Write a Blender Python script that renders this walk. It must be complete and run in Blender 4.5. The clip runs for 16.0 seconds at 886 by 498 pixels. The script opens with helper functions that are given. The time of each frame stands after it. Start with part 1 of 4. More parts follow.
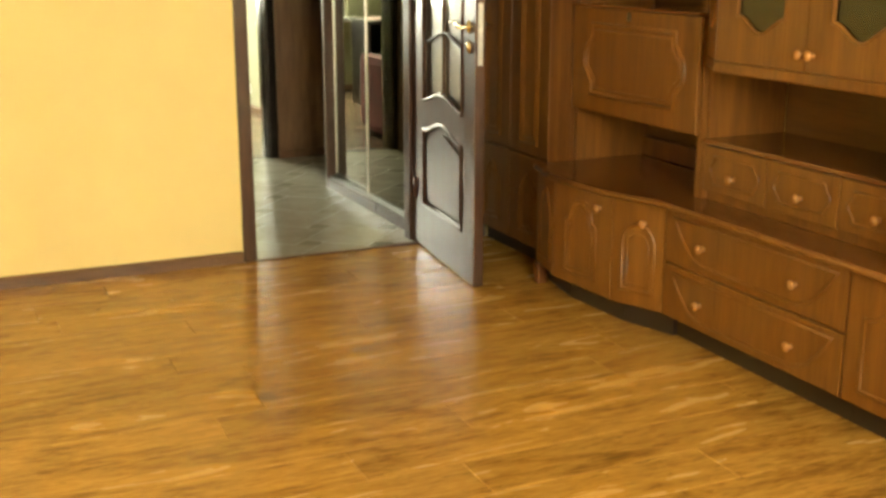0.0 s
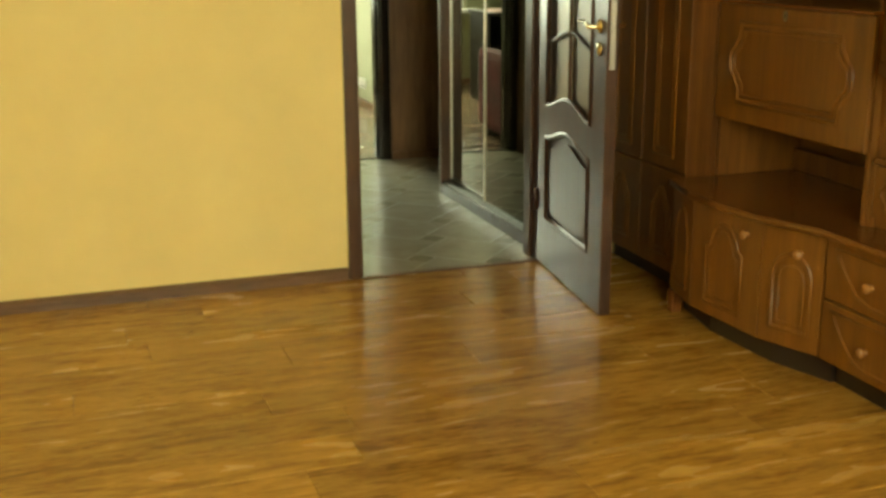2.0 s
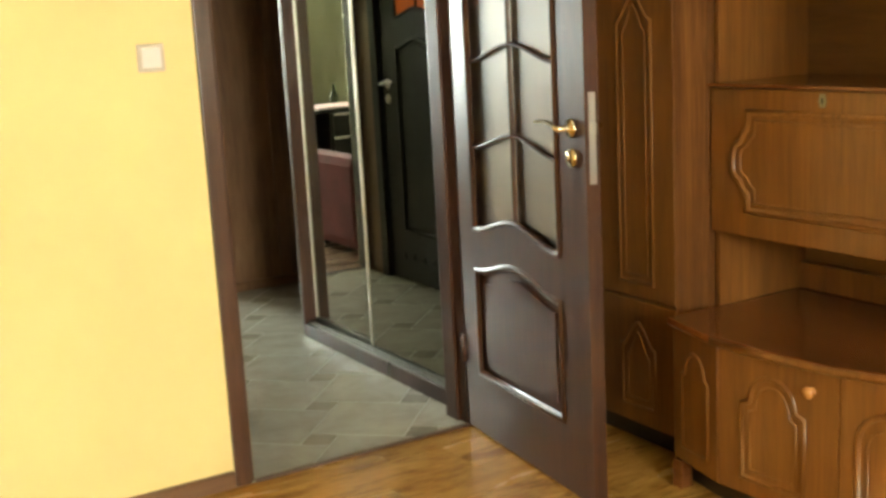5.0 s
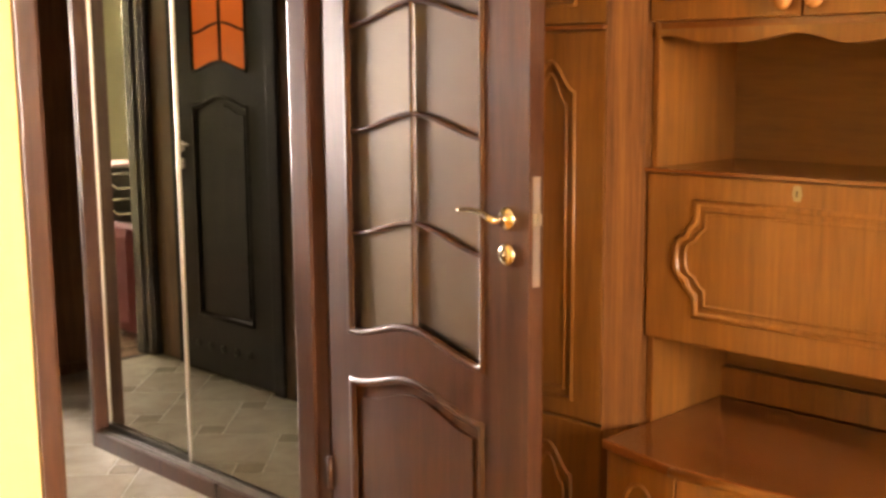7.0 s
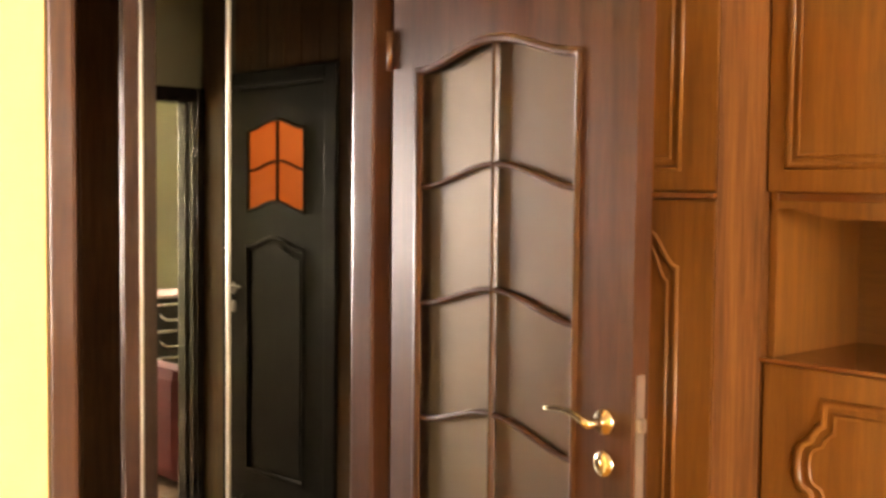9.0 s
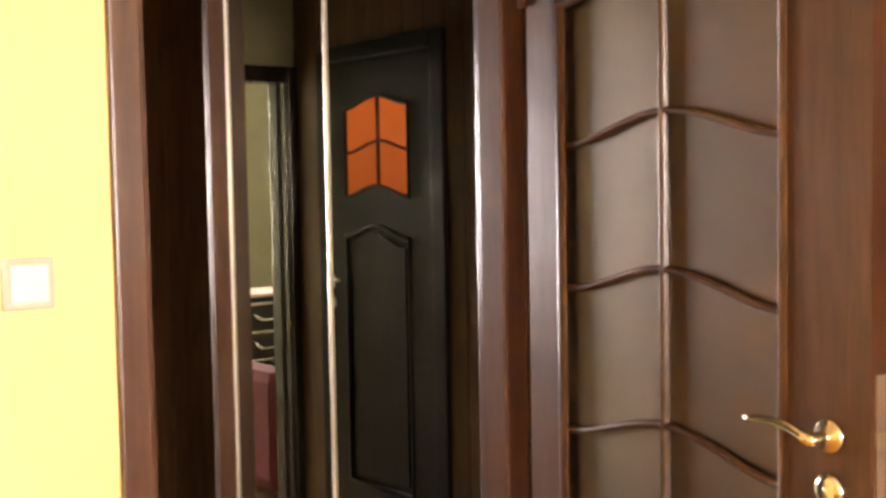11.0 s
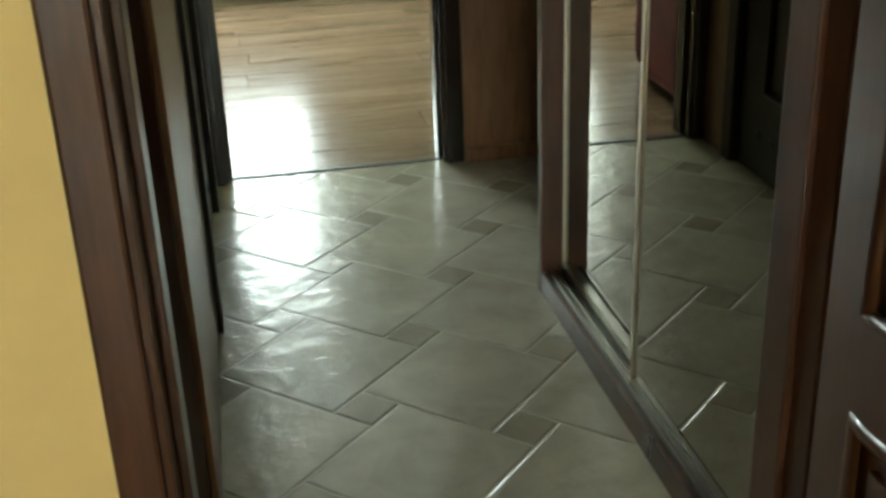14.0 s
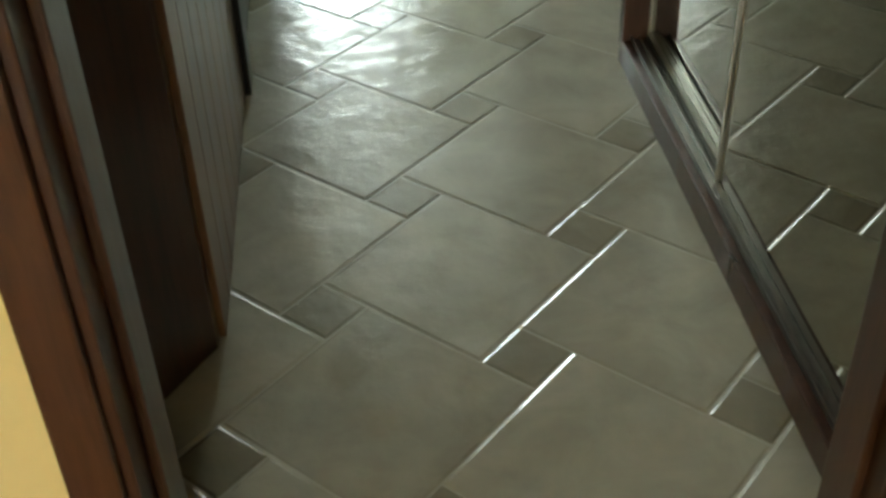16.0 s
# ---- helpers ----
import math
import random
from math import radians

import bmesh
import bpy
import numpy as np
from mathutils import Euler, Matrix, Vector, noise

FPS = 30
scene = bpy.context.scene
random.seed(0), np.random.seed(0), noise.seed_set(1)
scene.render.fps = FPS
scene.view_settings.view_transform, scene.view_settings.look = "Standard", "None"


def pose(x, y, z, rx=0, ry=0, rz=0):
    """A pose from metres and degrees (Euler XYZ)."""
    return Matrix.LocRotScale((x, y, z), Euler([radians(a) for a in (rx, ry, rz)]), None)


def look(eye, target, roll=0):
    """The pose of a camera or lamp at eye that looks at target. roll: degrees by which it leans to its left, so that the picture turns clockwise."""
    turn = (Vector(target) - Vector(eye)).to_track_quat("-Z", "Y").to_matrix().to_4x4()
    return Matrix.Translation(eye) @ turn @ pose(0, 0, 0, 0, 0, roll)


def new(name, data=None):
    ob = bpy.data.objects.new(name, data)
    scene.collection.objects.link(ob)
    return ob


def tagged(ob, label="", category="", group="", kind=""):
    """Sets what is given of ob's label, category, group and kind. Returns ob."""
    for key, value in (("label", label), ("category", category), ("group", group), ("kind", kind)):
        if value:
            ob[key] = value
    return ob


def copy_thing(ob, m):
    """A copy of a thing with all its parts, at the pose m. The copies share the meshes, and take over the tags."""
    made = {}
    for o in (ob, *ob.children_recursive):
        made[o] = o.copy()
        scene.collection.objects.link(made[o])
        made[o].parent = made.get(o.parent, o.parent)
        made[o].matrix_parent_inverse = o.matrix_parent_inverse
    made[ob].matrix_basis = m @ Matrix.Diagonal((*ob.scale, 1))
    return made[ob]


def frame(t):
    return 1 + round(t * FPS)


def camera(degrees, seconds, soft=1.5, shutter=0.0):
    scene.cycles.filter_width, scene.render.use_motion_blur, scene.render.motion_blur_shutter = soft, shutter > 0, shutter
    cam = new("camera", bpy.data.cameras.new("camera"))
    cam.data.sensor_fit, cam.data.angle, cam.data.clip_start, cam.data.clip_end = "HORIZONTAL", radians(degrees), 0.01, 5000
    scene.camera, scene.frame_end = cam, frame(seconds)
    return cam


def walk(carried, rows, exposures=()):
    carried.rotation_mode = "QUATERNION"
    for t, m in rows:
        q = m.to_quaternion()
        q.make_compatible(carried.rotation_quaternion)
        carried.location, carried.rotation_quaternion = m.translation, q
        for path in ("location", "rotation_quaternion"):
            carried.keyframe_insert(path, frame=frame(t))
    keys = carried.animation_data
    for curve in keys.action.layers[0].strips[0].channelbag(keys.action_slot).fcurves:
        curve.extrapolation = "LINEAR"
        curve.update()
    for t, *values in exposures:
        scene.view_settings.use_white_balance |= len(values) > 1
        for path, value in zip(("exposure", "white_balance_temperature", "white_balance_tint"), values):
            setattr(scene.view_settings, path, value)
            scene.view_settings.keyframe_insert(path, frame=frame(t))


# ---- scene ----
cam = camera(42.6, 16.0, soft=3.3)
PATH = [
    (0, (-2.07, -4.802, 1.344), (-1.262, -3.044, 0.835), 0.1),
    (0.5, (-2.033, -4.768, 1.353), (-1.309, -2.994, 0.78), 0.9),
    (1, (-2.031, -4.685, 1.388), (-1.379, -2.887, 0.803), -0.3),
    (1.5, (-2.018, -4.542, 1.354), (-1.35, -2.736, 0.816), -0.7),
    (2, (-1.909, -4.384, 1.358), (-1.292, -2.557, 0.829), -0.4),
    (2.5, (-1.787, -4.253, 1.375), (-1.2, -2.4, 0.903), 0.2),
    (3, (-1.809, -4.112, 1.36), (-1.189, -2.261, 0.924), 0.8),
    (3.5, (-1.917, -3.872, 1.349), (-1.049, -2.117, 0.944), -1.8),
    (4, (-1.951, -3.671, 1.34), (-0.989, -1.971, 0.91), -1.5),
    (4.2, (-1.92, -3.543, 1.345), (-0.988, -1.823, 0.928), -2.8),
    (6.3, (-1.984, -2.645, 1.352), (-0.751, -1.117, 0.969), -0.2),
    (6.5, (-2.001, -2.561, 1.363), (-0.726, -1.07, 0.975), 0.6),
    (7, (-1.94, -2.36, 1.375), (-0.534, -0.973, 1.064), -0.4),
    (7.5, (-1.95, -2.232, 1.403), (-0.493, -0.891, 1.117), -0.1),
    (8, (-1.902, -2.13, 1.429), (-0.468, -0.755, 1.196), 0.3),
    (8.5, (-1.82, -2.076, 1.451), (-0.437, -0.64, 1.287), 0.7),
    (8.7, (-1.786, -2.069, 1.471), (-0.416, -0.617, 1.352), 0.8),
    (10.8, (-1.532, -1.768, 1.523), (-0.303, -0.198, 1.367), -3.1),
    (11, (-1.507, -1.647, 1.422), (-0.269, -0.08, 1.307), -1.0),
    (11.5, (-1.306, -1.548, 1.395), (-0.243, 0.136, 1.213), -1.5),
    (12, (-1.166, -1.494, 1.359), (-0.212, 0.24, 1.072), -1.4),
    (12.5, (-1.054, -1.368, 1.33), (-0.142, 0.378, 0.981), -1.6),
    (13, (-0.949, -1.253, 1.329), (-0.165, 0.515, 0.818), -2.9),
    (13.5, (-0.795, -1.179, 1.296), (-0.284, 0.657, 0.689), -1.4),
    (14, (-0.66, -1.116, 1.27), (-0.338, 0.69, 0.471), -2.2),
    (14.5, (-0.616, -0.969, 1.225), (-0.343, 0.81, 0.353), -2.2),
    (15, (-0.564, -0.802, 1.217), (-0.288, 0.913, 0.224), -3.0),
    (15.5, (-0.546, -0.726, 1.157), (-0.392, 0.948, 0.074), -0.2),
    (16, (-0.535, -0.77, 1.176), (-0.409, 0.826, -0.022), -2.1),
]
EXPOSURE = [
    (0, 0.62, 8600, -2), (1, 0.22, 8900, -6), (2, 0.0, 9000, -16), (3, -0.12, 8500, -16), (3.5, -0.05, 7600, -16), (4.2, 0.5, 6700, -12),
    (6.5, 1.4, 7900, 22), (7.5, 1.95, 8600, 32), (8.5, 1.8, 8500, 26), (11, 1.55, 7400, 26), (11.5, 1.3, 6900, 13), (12.5, 1.15, 6700, 10), (13.3, 0.85, 6500, 7),
    (14, -0.35, 6500, -8), (14.5, -0.45, 6500, -9), (15, -0.4, 6500, -8), (16, 0.0, 6400, -6),
]
walk(cam, [(t, look(eye, target, roll)) for t, eye, target, roll in PATH], EXPOSURE)

# ---------------------------------------------------------------- world and lights
world = bpy.data.worlds.new("world")
scene.world = world
world.use_nodes = True
wn = world.node_tree.nodes
sky = wn.new("ShaderNodeTexSky")
sky.sky_type = "NISHITA"
sky.sun_disc = False
sky.sun_elevation, sky.sun_rotation = radians(38), radians(20)
world.node_tree.links.new(sky.outputs[0], wn["Background"].inputs[0])
wn["Background"].inputs[1].default_value = 0.15


def lamp(name, kind, m, energy, color, **settings):
    data = bpy.data.lights.new(name, kind)
    data.energy, data.color = energy, color
    for key, value in settings.items():
        if key == "size":
            data.size = value
        elif key == "size_y":
            data.shape = "RECTANGLE"
            data.size_y = value
        elif key == "radius":
            data.shadow_soft_size = value
    ob = new(name, data)
    ob.matrix_world = m
    return ob


# daylight in the window of the living room (behind the start) and in the far room's window
lamp("daylight_living_room", "AREA", look((-1.3, -6.62, 1.5), (-1.3, -3.0, 1.0)), 130, (1.0, 0.97, 0.92), size=1.8, size_y=1.5)
lamp("daylight_far_room", "AREA", look((-0.88, 6.20, 1.42), (-0.85, 2.0, 0.9)), 200, (0.93, 0.97, 1.0), size=1.4, size_y=1.4)
lamp("bathroom_bulb", "POINT", pose(-1.5, 1.8, 2.0), 7.5, (1.0, 0.95, 0.86), radius=0.1)


# ---------------------------------------------------------------- materials
def nodes(name, rough=0.5, metal=0.0, color=(0.5, 0.5, 0.5)):
    m = bpy.data.materials.new(name)
    m.use_nodes = True
    t = m.node_tree
    b = t.nodes["Principled BSDF"]
    b.inputs["Base Color"].default_value = (*color, 1)
    b.inputs["Roughness"].default_value = rough
    b.inputs["Metallic"].default_value = metal
    return m, t, b


def add(t, kind, **values):
    n = t.nodes.new(kind)
    for key, value in values.items():
        if key in n.inputs:
            n.inputs[key].default_value = value
    return n


def ramp(t, fac, stops):
    r = t.nodes.new("ShaderNodeValToRGB")
    while len(r.color_ramp.elements) < len(stops):
        r.color_ramp.elements.new(0.5)
    for e, (p, c) in zip(r.color_ramp.elements, stops):
        e.position, e.color = p, (*c, 1)
    t.links.new(fac, r.inputs[0])
    return r.outputs[0]


def bump(t, b, height, strength, distance=0.002):
    n = t.nodes.new("ShaderNodeBump")
    n.inputs["Strength"].default_value, n.inputs["Distance"].default_value = strength, distance
    t.links.new(height, n.inputs["Height"])
    t.links.new(n.outputs[0], b.inputs["Normal"])


def wood(name, dark, mid, light, rough, stretch=(14, 14, 1.2), coat=0.0, per_piece=0.0, gloss_spread=0.12, relief=0.12, knots=0.0, contrast=1.0):
    """Grained wood: long fibres, broad figure, optional knots; the grain runs along the axis with the small stretch."""
    m, t, b = nodes(name, rough)
    L = t.links
    co = add(t, "ShaderNodeTexCoord")
    src = co.outputs["Object"]
    if per_piece:
        info = add(t, "ShaderNodeObjectInfo")
        mul = t.nodes.new("ShaderNodeVectorMath")
        mul.operation = "SCALE"
        mul.inputs[0].default_value = (37.0, 11.0, 5.0)
        L.new(info.outputs["Random"], mul.inputs["Scale"])
        sh = t.nodes.new("ShaderNodeVectorMath")
        sh.operation = "ADD"
        L.new(src, sh.inputs[0])
        L.new(mul.outputs[0], sh.inputs[1])
        src = sh.outputs[0]
    mp = add(t, "ShaderNodeMapping")
    mp.inputs["Scale"].default_value = stretch
    L.new(src, mp.inputs[0])
    fine = add(t, "ShaderNodeTexNoise", Scale=6.0, Detail=8.0, Roughness=0.65, Distortion=0.6)
    L.new(mp.outputs[0], fine.inputs[0])
    mp2 = add(t, "ShaderNodeMapping")
    mp2.inputs["Scale"].default_value = [q * 0.35 for q in stretch]
    L.new(src, mp2.inputs[0])
    broad = add(t, "ShaderNodeTexNoise", Scale=2.2, Detail=3.0, Roughness=0.5, Distortion=1.4)
    L.new(mp2.outputs[0], broad.inputs[0])
    mix = t.nodes.new("ShaderNodeMath")
    mix.operation = "MULTIPLY_ADD"
    mix.inputs[1].default_value = 0.5
    L.new(fine.outputs[0], mix.inputs[0])
    half = t.nodes.new("ShaderNodeMath")
    half.operation = "MULTIPLY"
    half.inputs[1].default_value = 0.5
    L.new(broad.outputs[0], half.inputs[0])
    L.new(half.outputs[0], mix.inputs[2])
    w = 0.14 / contrast
    col = ramp(t, mix.outputs[0], [(0.5 - w, dark), (0.5, mid), (0.5 + w, light)])
    if knots:
        kn = add(t, "ShaderNodeTexNoise", Scale=3.0, Detail=4.0, Roughness=0.7, Distortion=2.0)
        mp3 = add(t, "ShaderNodeMapping")
        mp3.inputs["Scale"].default_value = [q * 0.6 for q in stretch]
        L.new(src, mp3.inputs[0])
        L.new(mp3.outputs[0], kn.inputs[0])
        f = ramp(t, kn.outputs[0], [(0.60, (0, 0, 0)), (0.72, (knots, knots, knots))])
        mk = t.nodes.new("ShaderNodeMix")
        mk.data_type = "RGBA"
        L.new(f, mk.inputs["Factor"])
        L.new(col, mk.inputs[6])
        mk.inputs[7].default_value = (*[q * 0.45 for q in dark], 1)
        col = mk.outputs[2]
    if per_piece:
        hs = add(t, "ShaderNodeHueSaturation")
        mr = add(t, "ShaderNodeMapRange")
        mr.inputs["To Min"].default_value, mr.inputs["To Max"].default_value = 1 - per_piece, 1 + per_piece
        L.new(info.outputs["Random"], mr.inputs[0])
        L.new(mr.outputs[0], hs.inputs["Value"])
        L.new(col, hs.inputs["Color"])
        col = hs.outputs[0]
    L.new(col, b.inputs["Base Color"])
    rr = add(t, "ShaderNodeMapRange")
    rr.inputs["To Min"].default_value, rr.inputs["To Max"].default_value = max(0.02, rough - gloss_spread), rough + gloss_spread
    L.new(broad.outputs[0], rr.inputs[0])
    L.new(rr.outputs[0], b.inputs["Roughness"])
    b.inputs["Coat Weight"].default_value = coat
    b.inputs["Coat Roughness"].default_value = 0.16
    bump(t, b, fine.outputs[0], relief, 0.001)
    return m


def plain(name, color, rough, metal=0.0, spread=0.08, scale=9.0, relief=0.1, fine=120.0, distance=0.001, sheen=0.0):
    m, t, b = nodes(name, rough, metal, color)
    co = add(t, "ShaderNodeTexCoord")
    n = add(t, "ShaderNodeTexNoise", Scale=scale, Detail=6.0, Roughness=0.6)
    t.links.new(co.outputs["Object"], n.inputs[0])
    f = add(t, "ShaderNodeTexNoise", Scale=fine, Detail=3.0)
    t.links.new(co.outputs["Object"], f.inputs[0])
    lo, hi = [q * (1 - spread) for q in color], [min(1, q * (1 + spread)) for q in color]
    t.links.new(ramp(t, n.outputs[0], [(0.3, lo), (0.7, hi)]), b.inputs["Base Color"])
    b.inputs["Sheen Weight"].default_value = sheen
    bump(t, b, f.outputs[0], relief, distance)
    return m


YELLOW = plain("yellow_wall_paint", (0.83, 0.66, 0.30), 0.75, spread=0.05, scale=2.0, relief=0.25, fine=260)
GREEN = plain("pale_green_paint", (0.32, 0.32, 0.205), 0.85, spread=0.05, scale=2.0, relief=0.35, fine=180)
WHITE = plain("white_ceiling_paint", (0.8, 0.79, 0.75), 0.9, spread=0.03)
WHITE_PLASTIC = plain("white_plastic", (0.78, 0.76, 0.72), 0.35, spread=0.02, relief=0.02)
WENGE_GLOSS = wood("glossy_near_black_wenge", (0.008, 0.005, 0.004), (0.014, 0.010, 0.007), (0.022, 0.016, 0.011), 0.16, (16, 16, 1.1), coat=0.5, relief=0.06, gloss_spread=0.05)
# shade on the wall behind the open door, put into a beige colour
WALL_SHADE = plain("dull_beige_wall_shade", (0.16, 0.155, 0.125), 0.8, spread=0.05, scale=2.0)
PLASTER = plain("grey_plaster", (0.22, 0.21, 0.17), 0.9)
OAK_FLOOR = wood("golden_oak_laminate", (0.23, 0.11, 0.025), (0.43, 0.222, 0.05), (0.56, 0.31, 0.08), 0.24, (2.4, 12, 12), per_piece=0.09, relief=0.06, knots=0.75, contrast=1.1)
FAR_FLOOR = wood("brown_oak_laminate", (0.17, 0.108, 0.068), (0.25, 0.165, 0.108), (0.32, 0.222, 0.155), 0.17, (1.6, 14, 14), per_piece=0.12, relief=0.06)
CABINET = wood("honey_brown_cabinet_wood", (0.11, 0.040, 0.0085), (0.165, 0.063, 0.0125), (0.215, 0.087, 0.018), 0.38, (16, 16, 1.0), coat=0.25, relief=0.15)
CABINET_H = wood("honey_brown_cabinet_wood_level_grain", (0.115, 0.042, 0.0085), (0.17, 0.066, 0.0135), (0.22, 0.09, 0.019), 0.38, (15, 15, 0.9), coat=0.25, relief=0.15)
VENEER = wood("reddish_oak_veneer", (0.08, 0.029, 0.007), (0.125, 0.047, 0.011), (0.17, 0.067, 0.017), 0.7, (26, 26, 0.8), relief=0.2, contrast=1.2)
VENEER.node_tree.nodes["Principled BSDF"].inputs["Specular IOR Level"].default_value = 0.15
CABINET_DARK = wood("brown_counter_wood", (0.10, 0.033, 0.010), (0.16, 0.055, 0.016), (0.22, 0.078, 0.022), 0.22, (14, 1.2, 14), coat=0.6, relief=0.06)
CABINET_BACK = wood("dull_cabinet_back_board", (0.12, 0.055, 0.015), (0.16, 0.075, 0.02), (0.19, 0.09, 0.026), 0.55, (14, 1.2, 14))
PLINTH = plain("dark_plinth", (0.03, 0.018, 0.012), 0.5)
WALNUT = wood("dark_walnut_door_lacquer", (0.032, 0.011, 0.0045), (0.054, 0.020, 0.0085), (0.078, 0.030, 0.013), 0.34, (16, 16, 1.1), coat=0.12, relief=0.12)
WALNUT_TRIM = wood("reddish_walnut_trim", (0.038, 0.0145, 0.007), (0.062, 0.025, 0.0125), (0.088, 0.037, 0.019), 0.34, (16, 16, 1.1), coat=0.15, relief=0.12)
WENGE = wood("near_black_wenge", (0.006, 0.004, 0.003), (0.011, 0.008, 0.0055), (0.018, 0.013, 0.009), 0.42, (16, 16, 1.1), relief=0.15)
PANELLING = wood("brown_wall_panelling", (0.10, 0.048, 0.020), (0.17, 0.083, 0.035), (0.23, 0.122, 0.055), 0.4, (9, 9, 0.8), coat=0.15, relief=0.12, per_piece=0.08)
SKIRT = wood("brown_skirting", (0.09, 0.045, 0.022), (0.15, 0.075, 0.038), (0.2, 0.105, 0.055), 0.4, (1.2, 14, 14))
BRASS = plain("polished_brass", (0.72, 0.63, 0.45), 0.18, 1.0, spread=0.05, relief=0.02)
WENGE.node_tree.nodes["Principled BSDF"].inputs["Specular IOR Level"].default_value = 0.25
CHROME = plain("brushed_aluminium", (0.27, 0.26, 0.235), 0.34, 1.0, spread=0.04, relief=0.03)
PALE_METAL = plain("pale_anodised_aluminium", (0.62, 0.60, 0.54), 0.38, 1.0, spread=0.03, relief=0.02)
STEEL = plain("satin_steel", (0.55, 0.54, 0.5), 0.35, 1.0, spread=0.05)
KNOB = plain("lacquered_wood_knob", (0.36, 0.17, 0.06), 0.25, spread=0.1)
RED = plain("dark_red_upholstery", (0.15, 0.014, 0.018), 0.85, spread=0.25, scale=5, relief=0.4, fine=240, sheen=0.08)
SWITCH_FRAME = plain("greyish_pink_plastic", (0.52, 0.44, 0.36), 0.4, spread=0.02, relief=0.02)
BRIGHT = plain("bright_nickel", (0.85, 0.84, 0.80), 0.2, 1.0, spread=0.03, relief=0.02)
BLACK = plain("black_lacquer", (0.012, 0.010, 0.009), 0.3)
PINK = plain("pink_desk_mat", (0.62, 0.42, 0.40), 0.6)
WINDOW_WHITE = plain("white_window_frame", (0.8, 0.8, 0.78), 0.4, spread=0.02, relief=0.03)
GROUT = plain("grey_grout", (0.46, 0.44, 0.36), 0.28, scale=30)


def mirror_material():
    m, t, b = nodes("mirror_silver", 0.015, 1.0, (0.37, 0.355, 0.30))
    return m


def glass_material(name, color, rough, coat):
    m, t, b = nodes(name, rough, 0.0, color)
    b.inputs["Transmission Weight"].default_value = 1.0
    b.inputs["IOR"].default_value = 1.45
    b.inputs["Coat Weight"].default_value = coat
    b.inputs["Coat Roughness"].default_value = 0.02
    return m


def tile_material(name, dark, light):
    m, t, b = nodes(name, 0.3)
    L = t.links
    co = add(t, "ShaderNodeTexCoord")
    info = add(t, "ShaderNodeObjectInfo")
    mul = t.nodes.new("ShaderNodeVectorMath")
    mul.operation = "SCALE"
    mul.inputs[0].default_value = (23.0, 31.0, 7.0)
    L.new(info.outputs["Random"], mul.inputs["Scale"])
    sh = t.nodes.new("ShaderNodeVectorMath")
    sh.operation = "ADD"
    L.new(co.outputs["Object"], sh.inputs[0])
    L.new(mul.outputs[0], sh.inputs[1])
    n = add(t, "ShaderNodeTexNoise", Scale=7.0, Detail=7.0, Roughness=0.6, Distortion=0.5)
    L.new(sh.outputs[0], n.inputs[0])
    col = ramp(t, n.outputs[0], [(0.32, dark), (0.68, light)])
    hs = add(t, "ShaderNodeHueSaturation")
    mr = add(t, "ShaderNodeMapRange")
    mr.inputs["To Min"].default_value, mr.inputs["To Max"].default_value = 0.9, 1.1
    L.new(info.outputs["Random"], mr.inputs[0])
    L.new(mr.outputs[0], hs.inputs["Value"])
    L.new(col, hs.inputs["Color"])
    L.new(hs.outputs[0], b.inputs["Base Color"])
    w = add(t, "ShaderNodeTexNoise", Scale=16.0, Detail=3.0, Roughness=0.5)
    L.new(sh.outputs[0], w.inputs[0])
    rr = add(t, "ShaderNodeMapRange")
    rr.inputs["To Min"].default_value, rr.inputs["To Max"].default_value = 0.10, 0.27
    L.new(w.outputs[0], rr.inputs[0])
    L.new(rr.outputs[0], b.inputs["Roughness"])
    bump(t, b, w.outputs[0], 0.55, 0.006)
    return m


MIRROR = mirror_material()
PANE = glass_material("smoked_satin_glass", (0.51, 0.395, 0.25), 0.4, 1.0)
CLEAR = glass_material("clear_glass", (0.95, 0.97, 0.96), 0.0, 0.0)
GREEN_GLASS = glass_material("green_tinted_glass", (0.30, 0.36, 0.20), 0.12, 0.5)
TILE = tile_material("beige_stone_tile", (0.36, 0.34, 0.27), (0.49, 0.465, 0.375))
TILE_SMALL = tile_material("grey_brown_stone_tile", (0.255, 0.235, 0.18), (0.345, 0.325, 0.25))
m_, t_, b_ = nodes("orange_glass", 0.3, 0.0, (0.95, 0.46, 0.22))
tl_ = add(t_, "ShaderNodeBsdfTranslucent")
tl_.inputs[0].default_value = (0.95, 0.46, 0.22, 1)
mx_ = add(t_, "ShaderNodeMixShader")
mx_.inputs[0].default_value = 0.85
t_.links.new(b_.outputs[0], mx_.inputs[1])
t_.links.new(tl_.outputs[0], mx_.inputs[2])
t_.links.new(mx_.outputs[0], t_.nodes["Material Output"].inputs[0])
ORANGE = m_


# ---------------------------------------------------------------- mesh helpers
def finish(bm, name, smooth=False):
    bmesh.ops.recalc_face_normals(bm, faces=bm.faces[:])
    if smooth:
        for f in bm.faces:
            f.smooth = True
    me = bpy.data.meshes.new(name)
    bm.to_mesh(me)
    bm.free()
    return me


def part(name, bm, material, parent=None, label="", m=None, smooth=False):
    me = finish(bm, name, smooth)
    me.materials.append(material)
    ob = new(name, me)
    ob.parent = parent
    if m is not None:
        ob.matrix_local = m
    if label:
        ob["label"] = label
    return ob


def thing(name, m, label, category, group="", kind=""):
    ob = new(name)
    ob.matrix_world = m
    return tagged(ob, label, category, group, kind)


